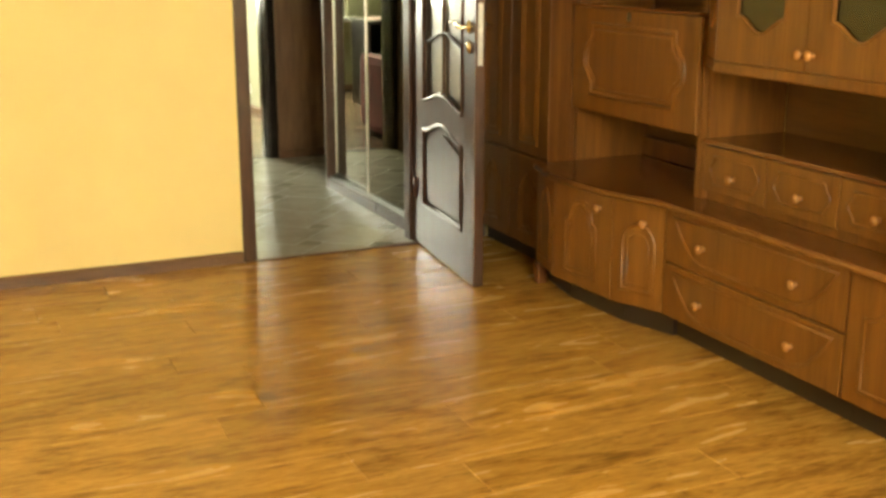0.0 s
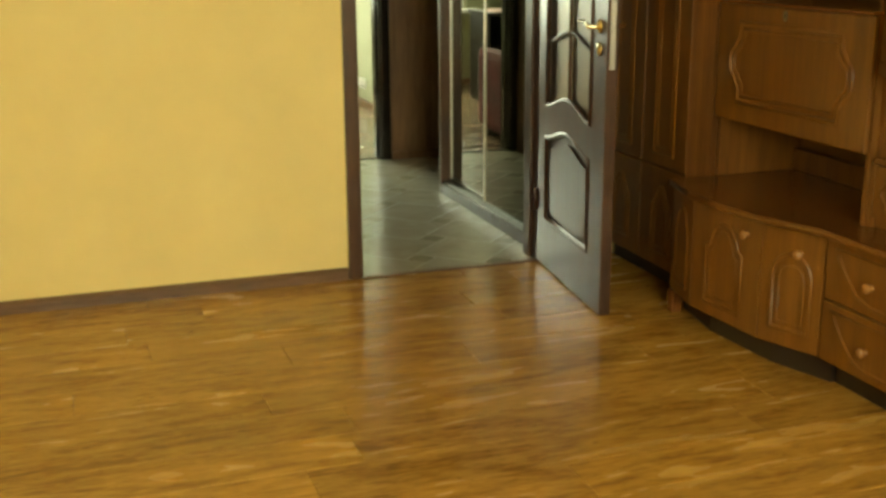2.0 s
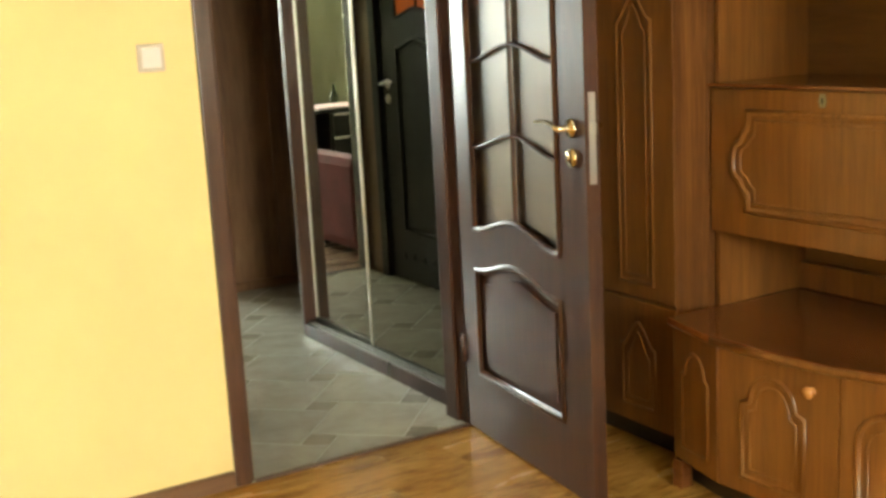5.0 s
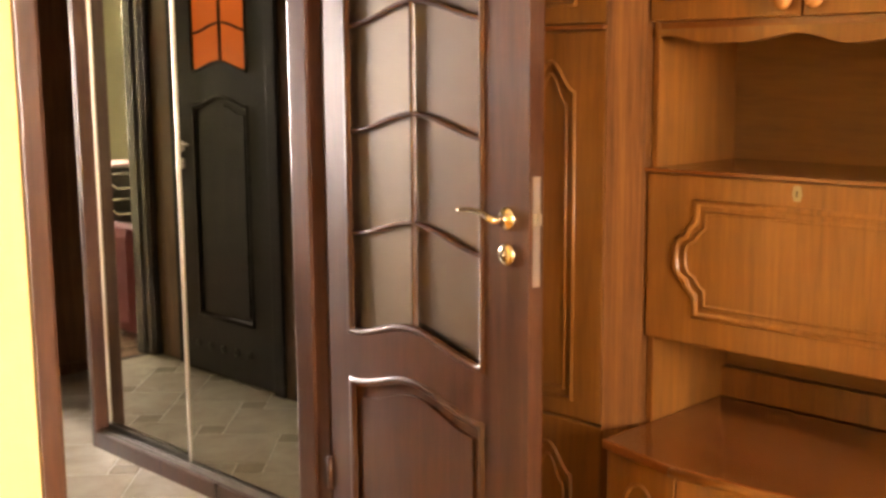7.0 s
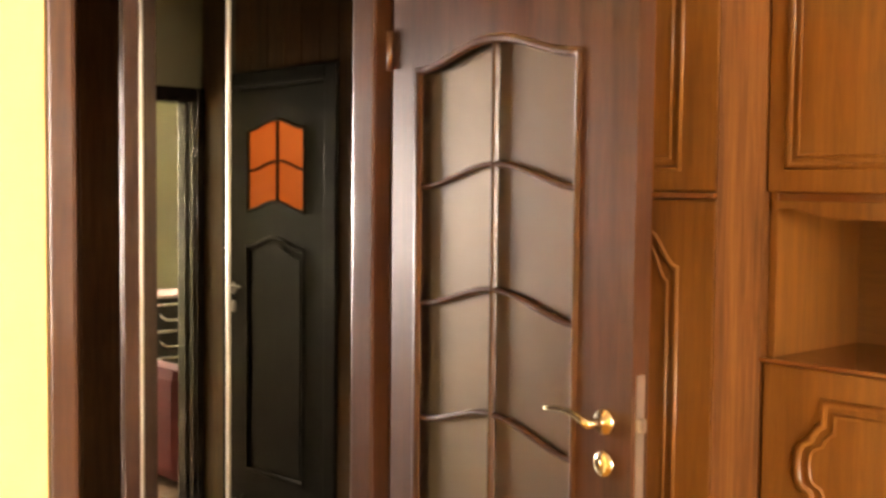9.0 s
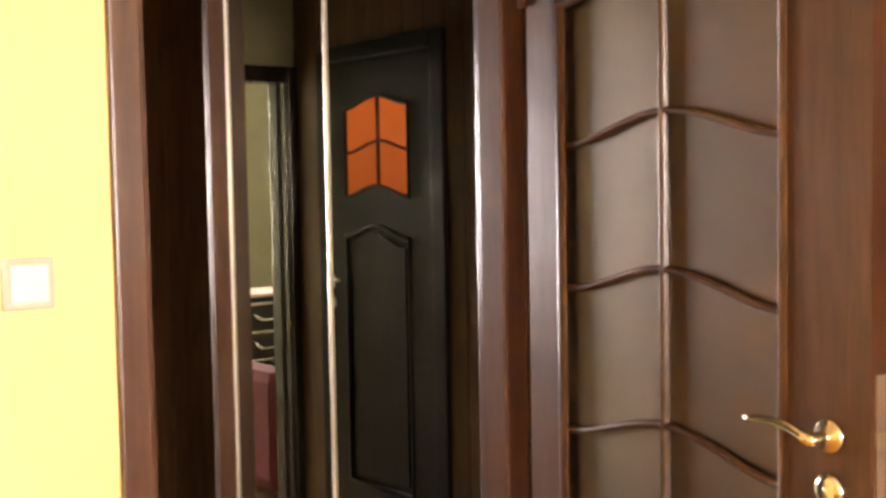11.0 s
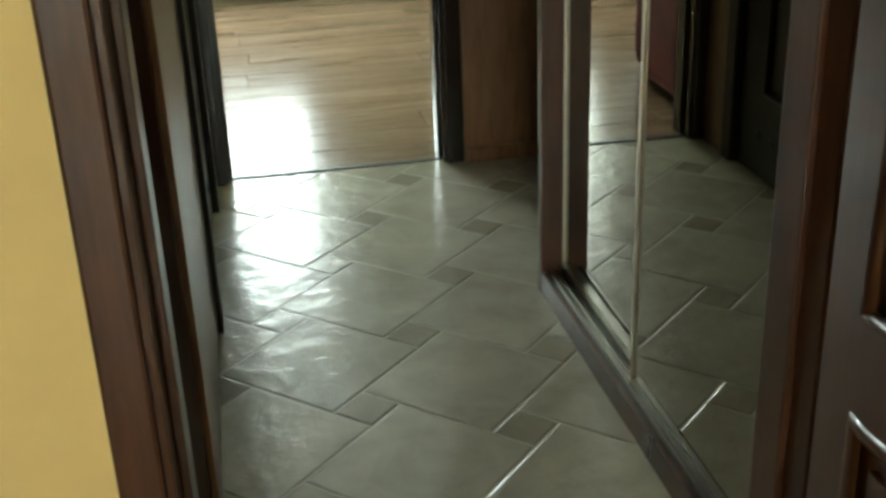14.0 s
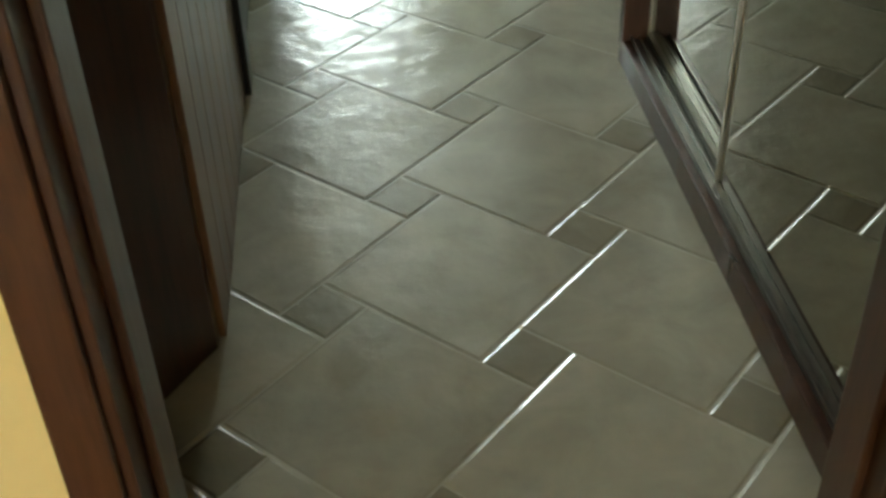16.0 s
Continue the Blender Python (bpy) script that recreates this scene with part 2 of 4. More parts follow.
def box(bm, lo, hi, bevel=0.0):
    v = [bm.verts.new((x, y, z)) for x in (lo[0], hi[0]) for y in (lo[1], hi[1]) for z in (lo[2], hi[2])]
    fs = [bm.faces.new([v[i] for i in q]) for q in ((0, 1, 3, 2), (4, 6, 7, 5), (0, 4, 5, 1), (2, 3, 7, 6), (0, 2, 6, 4), (1, 5, 7, 3))]
    if bevel:
        bm.normal_update()
        es = {e for f in fs for e in f.edges}
        bmesh.ops.bevel(bm, geom=list(es), offset=bevel, segments=2, profile=0.6, affect="EDGES")
    return bm


def boxes(*items, bevel=0.0):
    bm = bmesh.new()
    for lo, hi in items:
        box(bm, lo, hi, bevel)
    return bm


def prism(bm, pts, z0, z1, bevel=0.0):
    """An upright prism over the outline pts (x, y)."""
    a = [bm.verts.new((x, y, z0)) for x, y in pts]
    b = [bm.verts.new((x, y, z1)) for x, y in pts]
    n = len(pts)
    fs = [bm.faces.new(a[::-1]), bm.faces.new(b)]
    for i in range(n):
        fs.append(bm.faces.new((a[i], a[(i + 1) % n], b[(i + 1) % n], b[i])))
    if bevel:
        bm.normal_update()
        bmesh.ops.bevel(bm, geom=list({e for f in fs[:2] for e in f.edges}), offset=bevel, segments=2, profile=0.6, affect="EDGES")
    return bm


def slab(bm, pts, y0, y1):
    """A board over the outline pts (x, z), from y0 to y1."""
    a = [bm.verts.new((x, y0, z)) for x, z in pts]
    b = [bm.verts.new((x, y1, z)) for x, z in pts]
    n = len(pts)
    bm.faces.new(a)
    bm.faces.new(b[::-1])
    for i in range(n):
        bm.faces.new((a[i], b[i], b[(i + 1) % n], a[(i + 1) % n]))
    return bm


def ridge(bm, pts, w, h, y0=0.0, closed=True, seg=4):
    """A rounded moulding w wide and h proud of the plane y = y0 (towards -y), along the outline pts (x, z)."""
    n = len(pts)
    rows = []
    for i in range(n):
        p = Vector(pts[i])
        q0 = Vector(pts[(i - 1) % n]) if (closed or i > 0) else None
        q1 = Vector(pts[(i + 1) % n]) if (closed or i < n - 1) else None
        d0 = (p - q0).normalized() if q0 is not None and (p - q0).length > 1e-6 else None
        d1 = (q1 - p).normalized() if q1 is not None and (q1 - p).length > 1e-6 else None
        d0 = d0 or d1
        d1 = d1 or d0
        n0, n1 = Vector((-d0.y, d0.x)), Vector((-d1.y, d1.x))
        nn = (n0 + n1)
        nn = nn.normalized() if nn.length > 0.1 else n0
        k = 1.0 / max(0.5, nn.dot(n0))
        row = []
        for j in range(seg + 1):
            a = math.pi * j / seg
            o = p + nn * (-math.cos(a) * w / 2 * k)
            row.append(bm.verts.new((o.x, y0 - math.sin(a) * h, o.y)))
        rows.append(row)
    for i in range(n if closed else n - 1):
        r0, r1 = rows[i], rows[(i + 1) % n]
        for j in range(seg):
            bm.faces.new((r0[j], r0[j + 1], r1[j + 1], r1[j]))
    return bm


def tube(bm, pts, r, seg=8, r_end=None):
    """A round bar along 3D points."""
    rows = []
    pts = [Vector(p) for p in pts]
    n = len(pts)
    for i, p in enumerate(pts):
        d = (pts[min(i + 1, n - 1)] - pts[max(i - 1, 0)]).normalized()
        u = d.orthogonal().normalized() if abs(d.z) > 0.9 else d.cross(Vector((0, 0, 1))).normalized()
        v = d.cross(u)
        rr = r if r_end is None else r + (r_end - r) * i / (n - 1)
        rows.append([bm.verts.new(p + (u * math.cos(2 * math.pi * j / seg) + v * math.sin(2 * math.pi * j / seg)) * rr) for j in range(seg)])
    for a, b in zip(rows, rows[1:]):
        for j in range(seg):
            bm.faces.new((a[j], a[(j + 1) % seg], b[(j + 1) % seg], b[j]))
    bm.faces.new(rows[0][::-1])
    bm.faces.new(rows[-1])
    return bm


def lathe(bm, profile, axis="-y", at=(0, 0, 0), seg=20):
    """A turned piece: profile of (radius, distance along the axis)."""
    rows = []
    for r, d in profile:
        row = []
        for j in range(seg):
            a = 2 * math.pi * j / seg
            c, s = r * math.cos(a), r * math.sin(a)
            p = (c, -d, s) if axis == "-y" else (c, s, d)
            row.append(bm.verts.new((at[0] + p[0], at[1] + p[1], at[2] + p[2])))
        rows.append(row)
    for a, b in zip(rows, rows[1:]):
        for j in range(seg):
            bm.faces.new((a[j], a[(j + 1) % seg], b[(j + 1) % seg], b[j]))
    bm.faces.new(rows[0])
    bm.faces.new(rows[-1][::-1])
    return bm


def clip(poly, x0, x1, y0, y1):
    for ax, lim, sign in ((0, x0, 1), (0, x1, -1), (1, y0, 1), (1, y1, -1)):
        out = []
        for i in range(len(poly)):
            a, b = poly[i - 1], poly[i]
            fa, fb = (a[ax] - lim) * sign, (b[ax] - lim) * sign
            if (fa > 0) != (fb > 0):
                k = fa / (fa - fb)
                out.append((a[0] + (b[0] - a[0]) * k, a[1] + (b[1] - a[1]) * k))
            if fb > 0:
                out.append(b)
        poly = out
        if len(poly) < 3:
            return []
    return poly


def structure(name, bm, material, label=""):
    return tagged(part(name, bm, material), label, "", "", "structure")


# ---------------------------------------------------------------- the shell
ROOM_W, ROOM_E, ROOM_S, TOP = -3.5, 0.75, -6.3, 2.55
DOOR_L, DOOR_R, DOOR_H, WALL_T = -0.80, 0.022, 2.04, 0.13
HALL_W, HALL_END = -0.785, 2.475
FAR_L, FAR_R, FAR_H = -0.745, 0.018, 1.872
BACK_Y, FAR_E, FAR_W = 5.92, 0.53, -3.0

structure("wall_north", boxes(((ROOM_W - 0.15, 0, 0), (DOOR_L, WALL_T, TOP)), ((DOOR_R, 0, 0), (ROOM_E + 0.15, WALL_T, TOP)), ((DOOR_L, 0, DOOR_H), (DOOR_R, WALL_T, TOP))), YELLOW, "smooth yellow painted wall with a doorway")
structure("wall_east", boxes(((ROOM_E, ROOM_S, 0), (ROOM_E + 0.15, 0, TOP))), YELLOW, "yellow painted wall behind the wall unit")
structure("wall_west", boxes(((ROOM_W - 0.15, ROOM_S, 0), (ROOM_W, 0, TOP))), YELLOW, "plain yellow painted wall")
structure("wall_south", boxes(((ROOM_W - 0.15, ROOM_S - 0.2, 0), (-2.25, ROOM_S, TOP)), ((-0.35, ROOM_S - 0.2, 0), (ROOM_E + 0.15, ROOM_S, TOP)), ((-2.25, ROOM_S - 0.2, 0), (-0.35, ROOM_S, 0.8)), ((-2.25, ROOM_S - 0.2, 2.3), (-0.35, ROOM_S, TOP))), YELLOW, "yellow painted wall with a wide window")
structure("ceiling", boxes(((ROOM_W - 0.15, ROOM_S - 0.2, TOP), (ROOM_E + 0.15, WALL_T, TOP + 0.12))), WHITE, "plain white ceiling of the living room")
structure("ceiling_hall", boxes(((-1.9, WALL_T, TOP), (1.75, HALL_END, TOP + 0.12))), WHITE, "plain white ceiling of the hall")
structure("ceiling_far_room", boxes(((FAR_W - 0.15, HALL_END, TOP), (FAR_E + 0.15, BACK_Y + 0.25, TOP + 0.12))), WHITE, "plain white ceiling of the far room")

# hall: clad walls round the bathroom door, the end wall with its doorway
B0, B1, BH = 1.455, 2.225, 1.905
structure("wall_hall_west", boxes(((HALL_W - 0.1, 0.61, 0), (HALL_W, B0, TOP)), ((HALL_W - 0.1, B1, 0), (HALL_W, HALL_END, TOP)), ((HALL_W - 0.1, B0, BH), (HALL_W, B1, TOP))), PLASTER, "plastered hall wall behind brown panelling")
bm = bmesh.new()
prism(bm, [(HALL_W, 0.61), (HALL_W - 0.001, 0.59), (-0.89, 0.435), (-1.05, 0.42), (-1.05, 0.61)], 0, TOP)
structure("wall_hall_corner", bm, WALNUT, "dark wood clad corner of the hall wall")
structure("wall_hall_south_west", boxes(((-1.15, WALL_T, 0), (-1.05, 0.61, TOP))), PLASTER, "plain wall in the corner of the hall")
structure("wall_hall_east", boxes(((1.65, WALL_T, 0), (1.75, HALL_END, TOP)), ((0.85, WALL_T, 0), (1.65, WALL_T + 0.1, TOP))), PLASTER, "plain hall wall")
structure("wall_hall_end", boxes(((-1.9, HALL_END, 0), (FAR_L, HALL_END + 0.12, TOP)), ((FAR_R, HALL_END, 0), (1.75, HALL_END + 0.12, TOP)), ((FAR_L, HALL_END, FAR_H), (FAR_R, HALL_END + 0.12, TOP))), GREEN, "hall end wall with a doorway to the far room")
structure("bathroom_wall", boxes(((-1.9, 0.61, 0), (-1.8, HALL_END, TOP)), ((-1.8, 0.61, 0), (HALL_W - 0.1, 0.71, TOP))), WHITE, "white wall of the lit bathroom")

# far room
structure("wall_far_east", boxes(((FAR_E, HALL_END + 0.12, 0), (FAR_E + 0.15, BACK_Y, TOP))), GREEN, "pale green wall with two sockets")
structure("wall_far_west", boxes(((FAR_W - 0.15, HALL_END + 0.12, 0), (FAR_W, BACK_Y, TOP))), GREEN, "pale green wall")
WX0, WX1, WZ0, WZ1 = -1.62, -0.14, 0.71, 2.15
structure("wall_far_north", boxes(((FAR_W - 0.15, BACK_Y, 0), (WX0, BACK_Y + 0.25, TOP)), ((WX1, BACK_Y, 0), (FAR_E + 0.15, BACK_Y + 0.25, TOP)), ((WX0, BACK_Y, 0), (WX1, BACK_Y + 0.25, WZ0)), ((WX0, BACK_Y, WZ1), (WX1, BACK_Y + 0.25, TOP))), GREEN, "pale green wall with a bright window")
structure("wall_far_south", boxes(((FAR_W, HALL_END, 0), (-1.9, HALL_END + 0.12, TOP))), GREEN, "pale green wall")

# skirtings
def skirting(name, x0, y0, x1, y1, side, material=SKIRT):
    """side: the direction in which it stands proud."""
    d = 0.016
    bm = bmesh.new()
    if side in "ns":
        s = d if side == "n" else -d
        prof = [(y0, 0), (y0 + s, 0), (y0 + s, 0.04), (y0 + s * 0.5, 0.05), (y0, 0.05)]
        a = [bm.verts.new((x0, y, z)) for y, z in prof]
        b = [bm.verts.new((x1, y, z)) for y, z in prof]
    else:
        s = d if side == "e" else -d
        prof = [(x0, 0), (x0 + s, 0), (x0 + s, 0.04), (x0 + s * 0.5, 0.05), (x0, 0.05)]
        a = [bm.verts.new((x, y0, z)) for x, z in prof]
        b = [bm.verts.new((x, y1, z)) for x, z in prof]
    for i in range(5):
        bm.faces.new((a[i], a[(i + 1) % 5], b[(i + 1) % 5], b[i]))
    bm.faces.new(a)
    bm.faces.new(b[::-1])
    return structure(name, bm, material, "brown skirting board")


skirting("baseboard_north", ROOM_W, -0.001, DOOR_L - 0.043, 0, "s")
skirting("baseboard_west", ROOM_W + 0.001, ROOM_S, 0, -0.02, "e")
skirting("baseboard_far_east", FAR_E - 0.001, HALL_END + 0.16, 0, BACK_Y - 0.02, "w")
skirting("baseboard_far_north", FAR_W, BACK_Y - 0.001, FAR_E - 0.02, 0, "s")
skirting("baseboard_hall_end", FAR_R + 0.05, HALL_END - 0.013, 1.6, 0, "s", PANELLING)


# ---------------------------------------------------------------- door frames
def door_frame(name, x0, x1, top, y0, y1, parts, material, label, wide=0.055):
    """A lining through the wall with a casing on each face; x0, x1: the clear opening between the walls."""
    f = thing(name, pose((x0 + x1) / 2, (y0 + y1) / 2, 0), label, "door frame", kind="structure")
    cx, cy, t = (x0 + x1) / 2, (y0 + y1) / 2, 0.022
    h, d = (x1 - x0) / 2, (y1 - y0) / 2
    part("lining", boxes(((-h, -d, 0), (-h + t, d, top)), ((h - t, -d, 0), (h, d, top)), ((-h + t, -d, top - t), (h - t, d, top)), bevel=0.003), material, f)
    part("door_stop", boxes(((-h + t, -0.012, 0), (-h + t + 0.012, d - 0.005, top - t)), ((h - t - 0.012, -0.012, 0), (h - t, d - 0.005, top - t)), bevel=0.003), material, f)
    for s in parts:
        ya, yb = (-d - 0.016, -d) if s == "front" else (d, d + 0.016)
        part("casing", boxes(((-h - wide, ya, 0), (-h + t * 0.5, yb, top + wide)), ((h - t * 0.5, ya, 0), (h + wide, yb, top + wide)), ((-h + t * 0.5, ya, top - t * 0.5), (h - t * 0.5, yb, top + wide)), bevel=0.005), material, f)
    return f


door_frame("door_frame_living_room", DOOR_L, DOOR_R, DOOR_H, 0, WALL_T, ("front", "back"), WALNUT_TRIM, "dark walnut door frame with rounded casings", wide=0.04)
far_frame = door_frame("door_frame_far_room", FAR_L, FAR_R, FAR_H, HALL_END, HALL_END + 0.12, ("front", "back"), WENGE_GLOSS, "glossy dark door frame of the far room", wide=0.045)
part("strike_plate", boxes((((FAR_R - FAR_L) / 2 - 0.0255, 0.0, 0.97), ((FAR_R - FAR_L) / 2 - 0.0215, 0.02, 1.07))), STEEL, far_frame)

# the bathroom's frame, in the hall's west wall
bf = thing("door_frame_bathroom", pose(HALL_W, (B0 + B1) / 2, 0), "near-black door frame of the bathroom", "door frame", kind="structure")
hb = (B1 - B0) / 2
part("lining", boxes(((-0.1, -hb, 0), (0, -hb + 0.02, BH)), ((-0.1, hb - 0.02, 0), (0, hb, BH)), ((-0.1, -hb + 0.02, BH - 0.02), (0, hb - 0.02, BH)), bevel=0.002), WENGE, bf)
part("casing", boxes(((0.0, -hb - 0.06, 0), (0.026, -hb + 0.012, BH + 0.05)), ((0.0, hb - 0.012, 0), (0.026, hb + 0.06, BH + 0.05)), ((0.0, -hb + 0.012, BH - 0.012), (0.026, hb - 0.012, BH + 0.05)), bevel=0.005), WENGE, bf)


# ---------------------------------------------------------------- panel doors with arched mouldings
def wave(u, rise):
    """Height of the cathedral curve at u from 0 to 1."""
    v = 1 - abs(2 * u - 1)
    return rise * 0.5 * (1 - math.cos(math.pi * v))


def arched(x0, x1, z0, z1, rise, n=20, foot=0.0):
    """Outline with a flat foot and an arched head, counter-clockwise."""
    top = [(x0 + (x1 - x0) * i / n, z1 + wave(i / n, rise)) for i in range(n + 1)]
    bottom = [(x0 + (x1 - x0) * i / n, z0 + wave(i / n, foot)) for i in range(n + 1)] if foot else [(x0, z0), (x1, z0)]
    return bottom + top[::-1]


def lever(parent, x, z, y, direction, material, side=-1):
    """A lever handle with round rose; side -1: on the face towards -y."""
    bm = bmesh.new()
    lathe(bm, [(0.0255, 0), (0.0255, 0.004), (0.022, 0.009), (0.011, 0.011), (0.009, 0.02), (0.009, 0.045), (0.006, 0.05)])
    pts = []
    for i in range(11):
        k = i / 10
        pts.append((direction * 0.12 * k, -0.045 + 0.004 * math.sin(k * 3), 0.012 * math.sin(k * math.pi) + 0.012 * k * k))
    tube(bm, pts, 0.0085, 10, 0.005)
    m = pose(x, y, z) if side < 0 else pose(x, y, z) @ pose(0, 0, 0, 0, 0, 180)
    return part("door_handle", bm, material, parent, "curved brass lever handle on a round rose" if material == BRASS else "satin steel lever handle", m, True)


def rosette(parent, x, z, y, material, side=-1):
    bm = bmesh.new()
    lathe(bm, [(0.0255, 0), (0.0255, 0.004), (0.021, 0.009), (0.012, 0.0105)])
    box(bm, (-0.0025, -0.0125, -0.009), (0.0025, -0.010, 0.009))
    m = pose(x, y, z) if side < 0 else pose(x, y, z) @ pose(0, 0, 0, 0, 0, 180)
    return part("key_rosette", bm, material, parent, "round key rosette", m, True)


# the open glazed door of the living room: x along the leaf from the hinge, the seen face towards -y
ang = math.degrees(math.atan2(-0.504, -0.056))
leaf = thing("door_1", pose(0.023, 0.057, 0.008, 0, 0, ang), "open dark walnut door with satin glass behind wavy bars and a raised lower panel", "door")
L0, L1, G0, G1, LH, LT = 0.078, 0.862, 0.172, 0.712, 1.995, 0.042
GZ0, GZ1, PZ0, PZ1, RISE = 0.682, 1.745, 0.20, 0.557, 0.05


def frame_with_holes(bm, x0, x1, z0, z1, hole_list, ya, yb, n=20):
    """A board with arched openings one above the other, all between the same two uprights."""
    a, b = hole_list[0][0], hole_list[0][1]
    box(bm, (x0, ya, z0), (a, yb, z1))
    box(bm, (b, ya, z0), (x1, yb, z1))
    edges = [[(a + (b - a) * i / n, z0) for i in range(n + 1)]]
    for _, _, h0, h1, rise, foot in hole_list:
        edges.append([(a + (b - a) * i / n, h0 + wave(i / n, foot)) for i in range(n + 1)])
        edges.append([(a + (b - a) * i / n, h1 + wave(i / n, rise)) for i in range(n + 1)])
    edges.append([(a + (b - a) * i / n, z1) for i in range(n + 1)])
    for lo, hi in zip(edges[0::2], edges[1::2]):
        slab(bm, lo + hi[::-1], ya, yb)
    return bm


bm = bmesh.new()
frame_with_holes(bm, L0, L1, 0, LH, [(G0, G1, PZ0, PZ1, RISE, 0), (G0, G1, GZ0, GZ1, RISE, RISE)], -LT / 2, LT / 2)
part("leaf_frame", bm, WALNUT, leaf)
bm = bmesh.new()
slab(bm, arched(G0 - 0.004, G1 + 0.004, PZ0 - 0.004, PZ1 + 0.004, RISE), -0.008, 0.008)
slab(bm, arched(G0 + 0.045, G1 - 0.045, PZ0 + 0.045, PZ1 - 0.045, RISE), -0.015, -0.007)
slab(bm, arched(G0 + 0.045, G1 - 0.045, PZ0 + 0.045, PZ1 - 0.045, RISE), 0.007, 0.015)
part("lower_panel", bm, WALNUT, leaf, "raised lower panel with an arched head")
bm = bmesh.new()
slab(bm, arched(G0 - 0.006, G1 + 0.006, GZ0 - 0.006, GZ1 + 0.006, RISE, foot=RISE), -0.003, 0.003)
pane = part("glass_pane", bm, PANE, leaf, "satin glass pane")
for face in (-1, 1):
    turn = pose(0, 0, 0) if face < 0 else Matrix.Diagonal((1, -1, 1, 1))
    bm = bmesh.new()
    ridge(bm, arched(G0 + 0.006, G1 - 0.006, PZ0 + 0.006, PZ1 - 0.006, RISE), 0.024, 0.012, -LT / 2 + 0.006)
    bm.transform(turn)
    part("panel_moulding", bm, WALNUT_TRIM, leaf, "", None, True)
    bm = bmesh.new()
    ridge(bm, arched(G0 + 0.004, G1 - 0.004, GZ0 + 0.004, GZ1 - 0.004, RISE, foot=RISE), 0.020, 0.012, -LT / 2 + 0.006)
    bm.transform(turn)
    part("glazing_moulding", bm, WALNUT_TRIM, leaf, "", None, True)
    for k in range(1, 4):
        z = GZ0 + (GZ1 - GZ0) * k / 4
        bm = bmesh.new()
        ridge(bm, [(G0 + (G1 - G0) * i / 24, z + wave(i / 24, RISE)) for i in range(25)], 0.014, 0.012, -0.004, closed=False)
        bm.transform(turn)
        part("wavy_bar", bm, WALNUT_TRIM, leaf, "", None, True)
    bm = bmesh.new()
    ridge(bm, [((G0 + G1) / 2, GZ0 + RISE), ((G0 + G1) / 2, GZ1 + RISE)], 0.016, 0.014, -0.004, closed=False)
    bm.transform(turn)
    part("upright_bar", bm, WALNUT_TRIM, leaf, "", None, True)
    lever(leaf, 0.794, 1.045, face * LT / 2, -1 if face < 0 else 1, BRASS, face)
    rosette(leaf, 0.794, 0.966, face * LT / 2, BRASS, face)
part("lock_plate", boxes(((L1, -0.010, 0.90), (L1 + 0.002, 0.010, 1.14)), ((L1 + 0.002, -0.006, 1.035), (L1 + 0.011, 0.006, 1.06)), ((L1 + 0.002, -0.003, 0.96), (L1 + 0.004, 0.003, 0.975))), STEEL, leaf, "pale steel lock plate with latch")
for z in (0.22, 1.75):
    bm = bmesh.new()
    tube(bm, [(0.070, -0.026, z), (0.070, -0.026, z + 0.09)], 0.008, 10)
    part("hinge", bm, WALNUT_TRIM, leaf, "", None, True)

# the bathroom's closed dark door: x along the hall (north), the seen face to the east
bath = thing("door_2", pose(HALL_W + 0.004, 1.473, 0.006, 0, 0, 90), "closed near-black door with small orange panes and a tall arched panel", "door")
W2, H2 = 0.734, 1.878
a0, a1 = 0.147, 0.567
bm = bmesh.new()
frame_with_holes(bm, 0, W2, 0, H2, [(a0, a1, 0.265, 1.222, 0.045, 0), (a0, a1, 1.367, 1.712, 0.04, 0.04)], 0.0, 0.04)
part("leaf_frame", bm, WENGE, bath)
bm = bmesh.new()
slab(bm, arched(a0 - 0.004, a1 + 0.004, 0.261, 1.226, 0.045), 0.012, 0.028)
slab(bm, arched(a0 + 0.04, a1 - 0.04, 0.305, 1.182, 0.045), 0.005, 0.013)
part("tall_panel", bm, WENGE, bath)
bm = bmesh.new()
ridge(bm, arched(a0 + 0.006, a1 - 0.006, 0.271, 1.216, 0.045), 0.022, 0.01, 0.003)
ridge(bm, arched(a0 + 0.004, a1 - 0.004, 1.371, 1.708, 0.04, foot=0.04), 0.016, 0.01, 0.003)
part("panel_moulding", bm, WENGE, bath, "", None, True)
for (xa, xb) in ((a0 - 0.004, (a0 + a1) / 2 - 0.001), ((a0 + a1) / 2 + 0.001, a1 + 0.004)):
    for za, zb in ((1.363, 1.538), (1.54, 1.716)):
        n = 8
        us = [xa + (xb - xa) * i / n for i in range(n + 1)]
        bm = bmesh.new()
        slab(bm, [(u, za + wave((u - a0) / (a1 - a0), 0.04)) for u in us] + [(u, zb + wave((u - a0) / (a1 - a0), 0.04)) for u in us[::-1]], 0.017, 0.021)
        part("orange_pane", bm, ORANGE, bath, "orange glass pane lit from behind")
bm = bmesh.new()
ridge(bm, [((a0 + a1) / 2, 1.407), ((a0 + a1) / 2, 1.752)], 0.016, 0.012, 0.017, closed=False)
ridge(bm, [(a0 + (a1 - a0) * i / 20, 1.539 + wave(i / 20, 0.04)) for i in range(21)], 0.012, 0.011, 0.017, closed=False)
part("glazing_bar", bm, WENGE, bath, "", None, True)
lever(bath, 0.665, 1.035, 0.0, -1, STEEL)
rosette(bath, 0.665, 0.955, 0.0, STEEL)
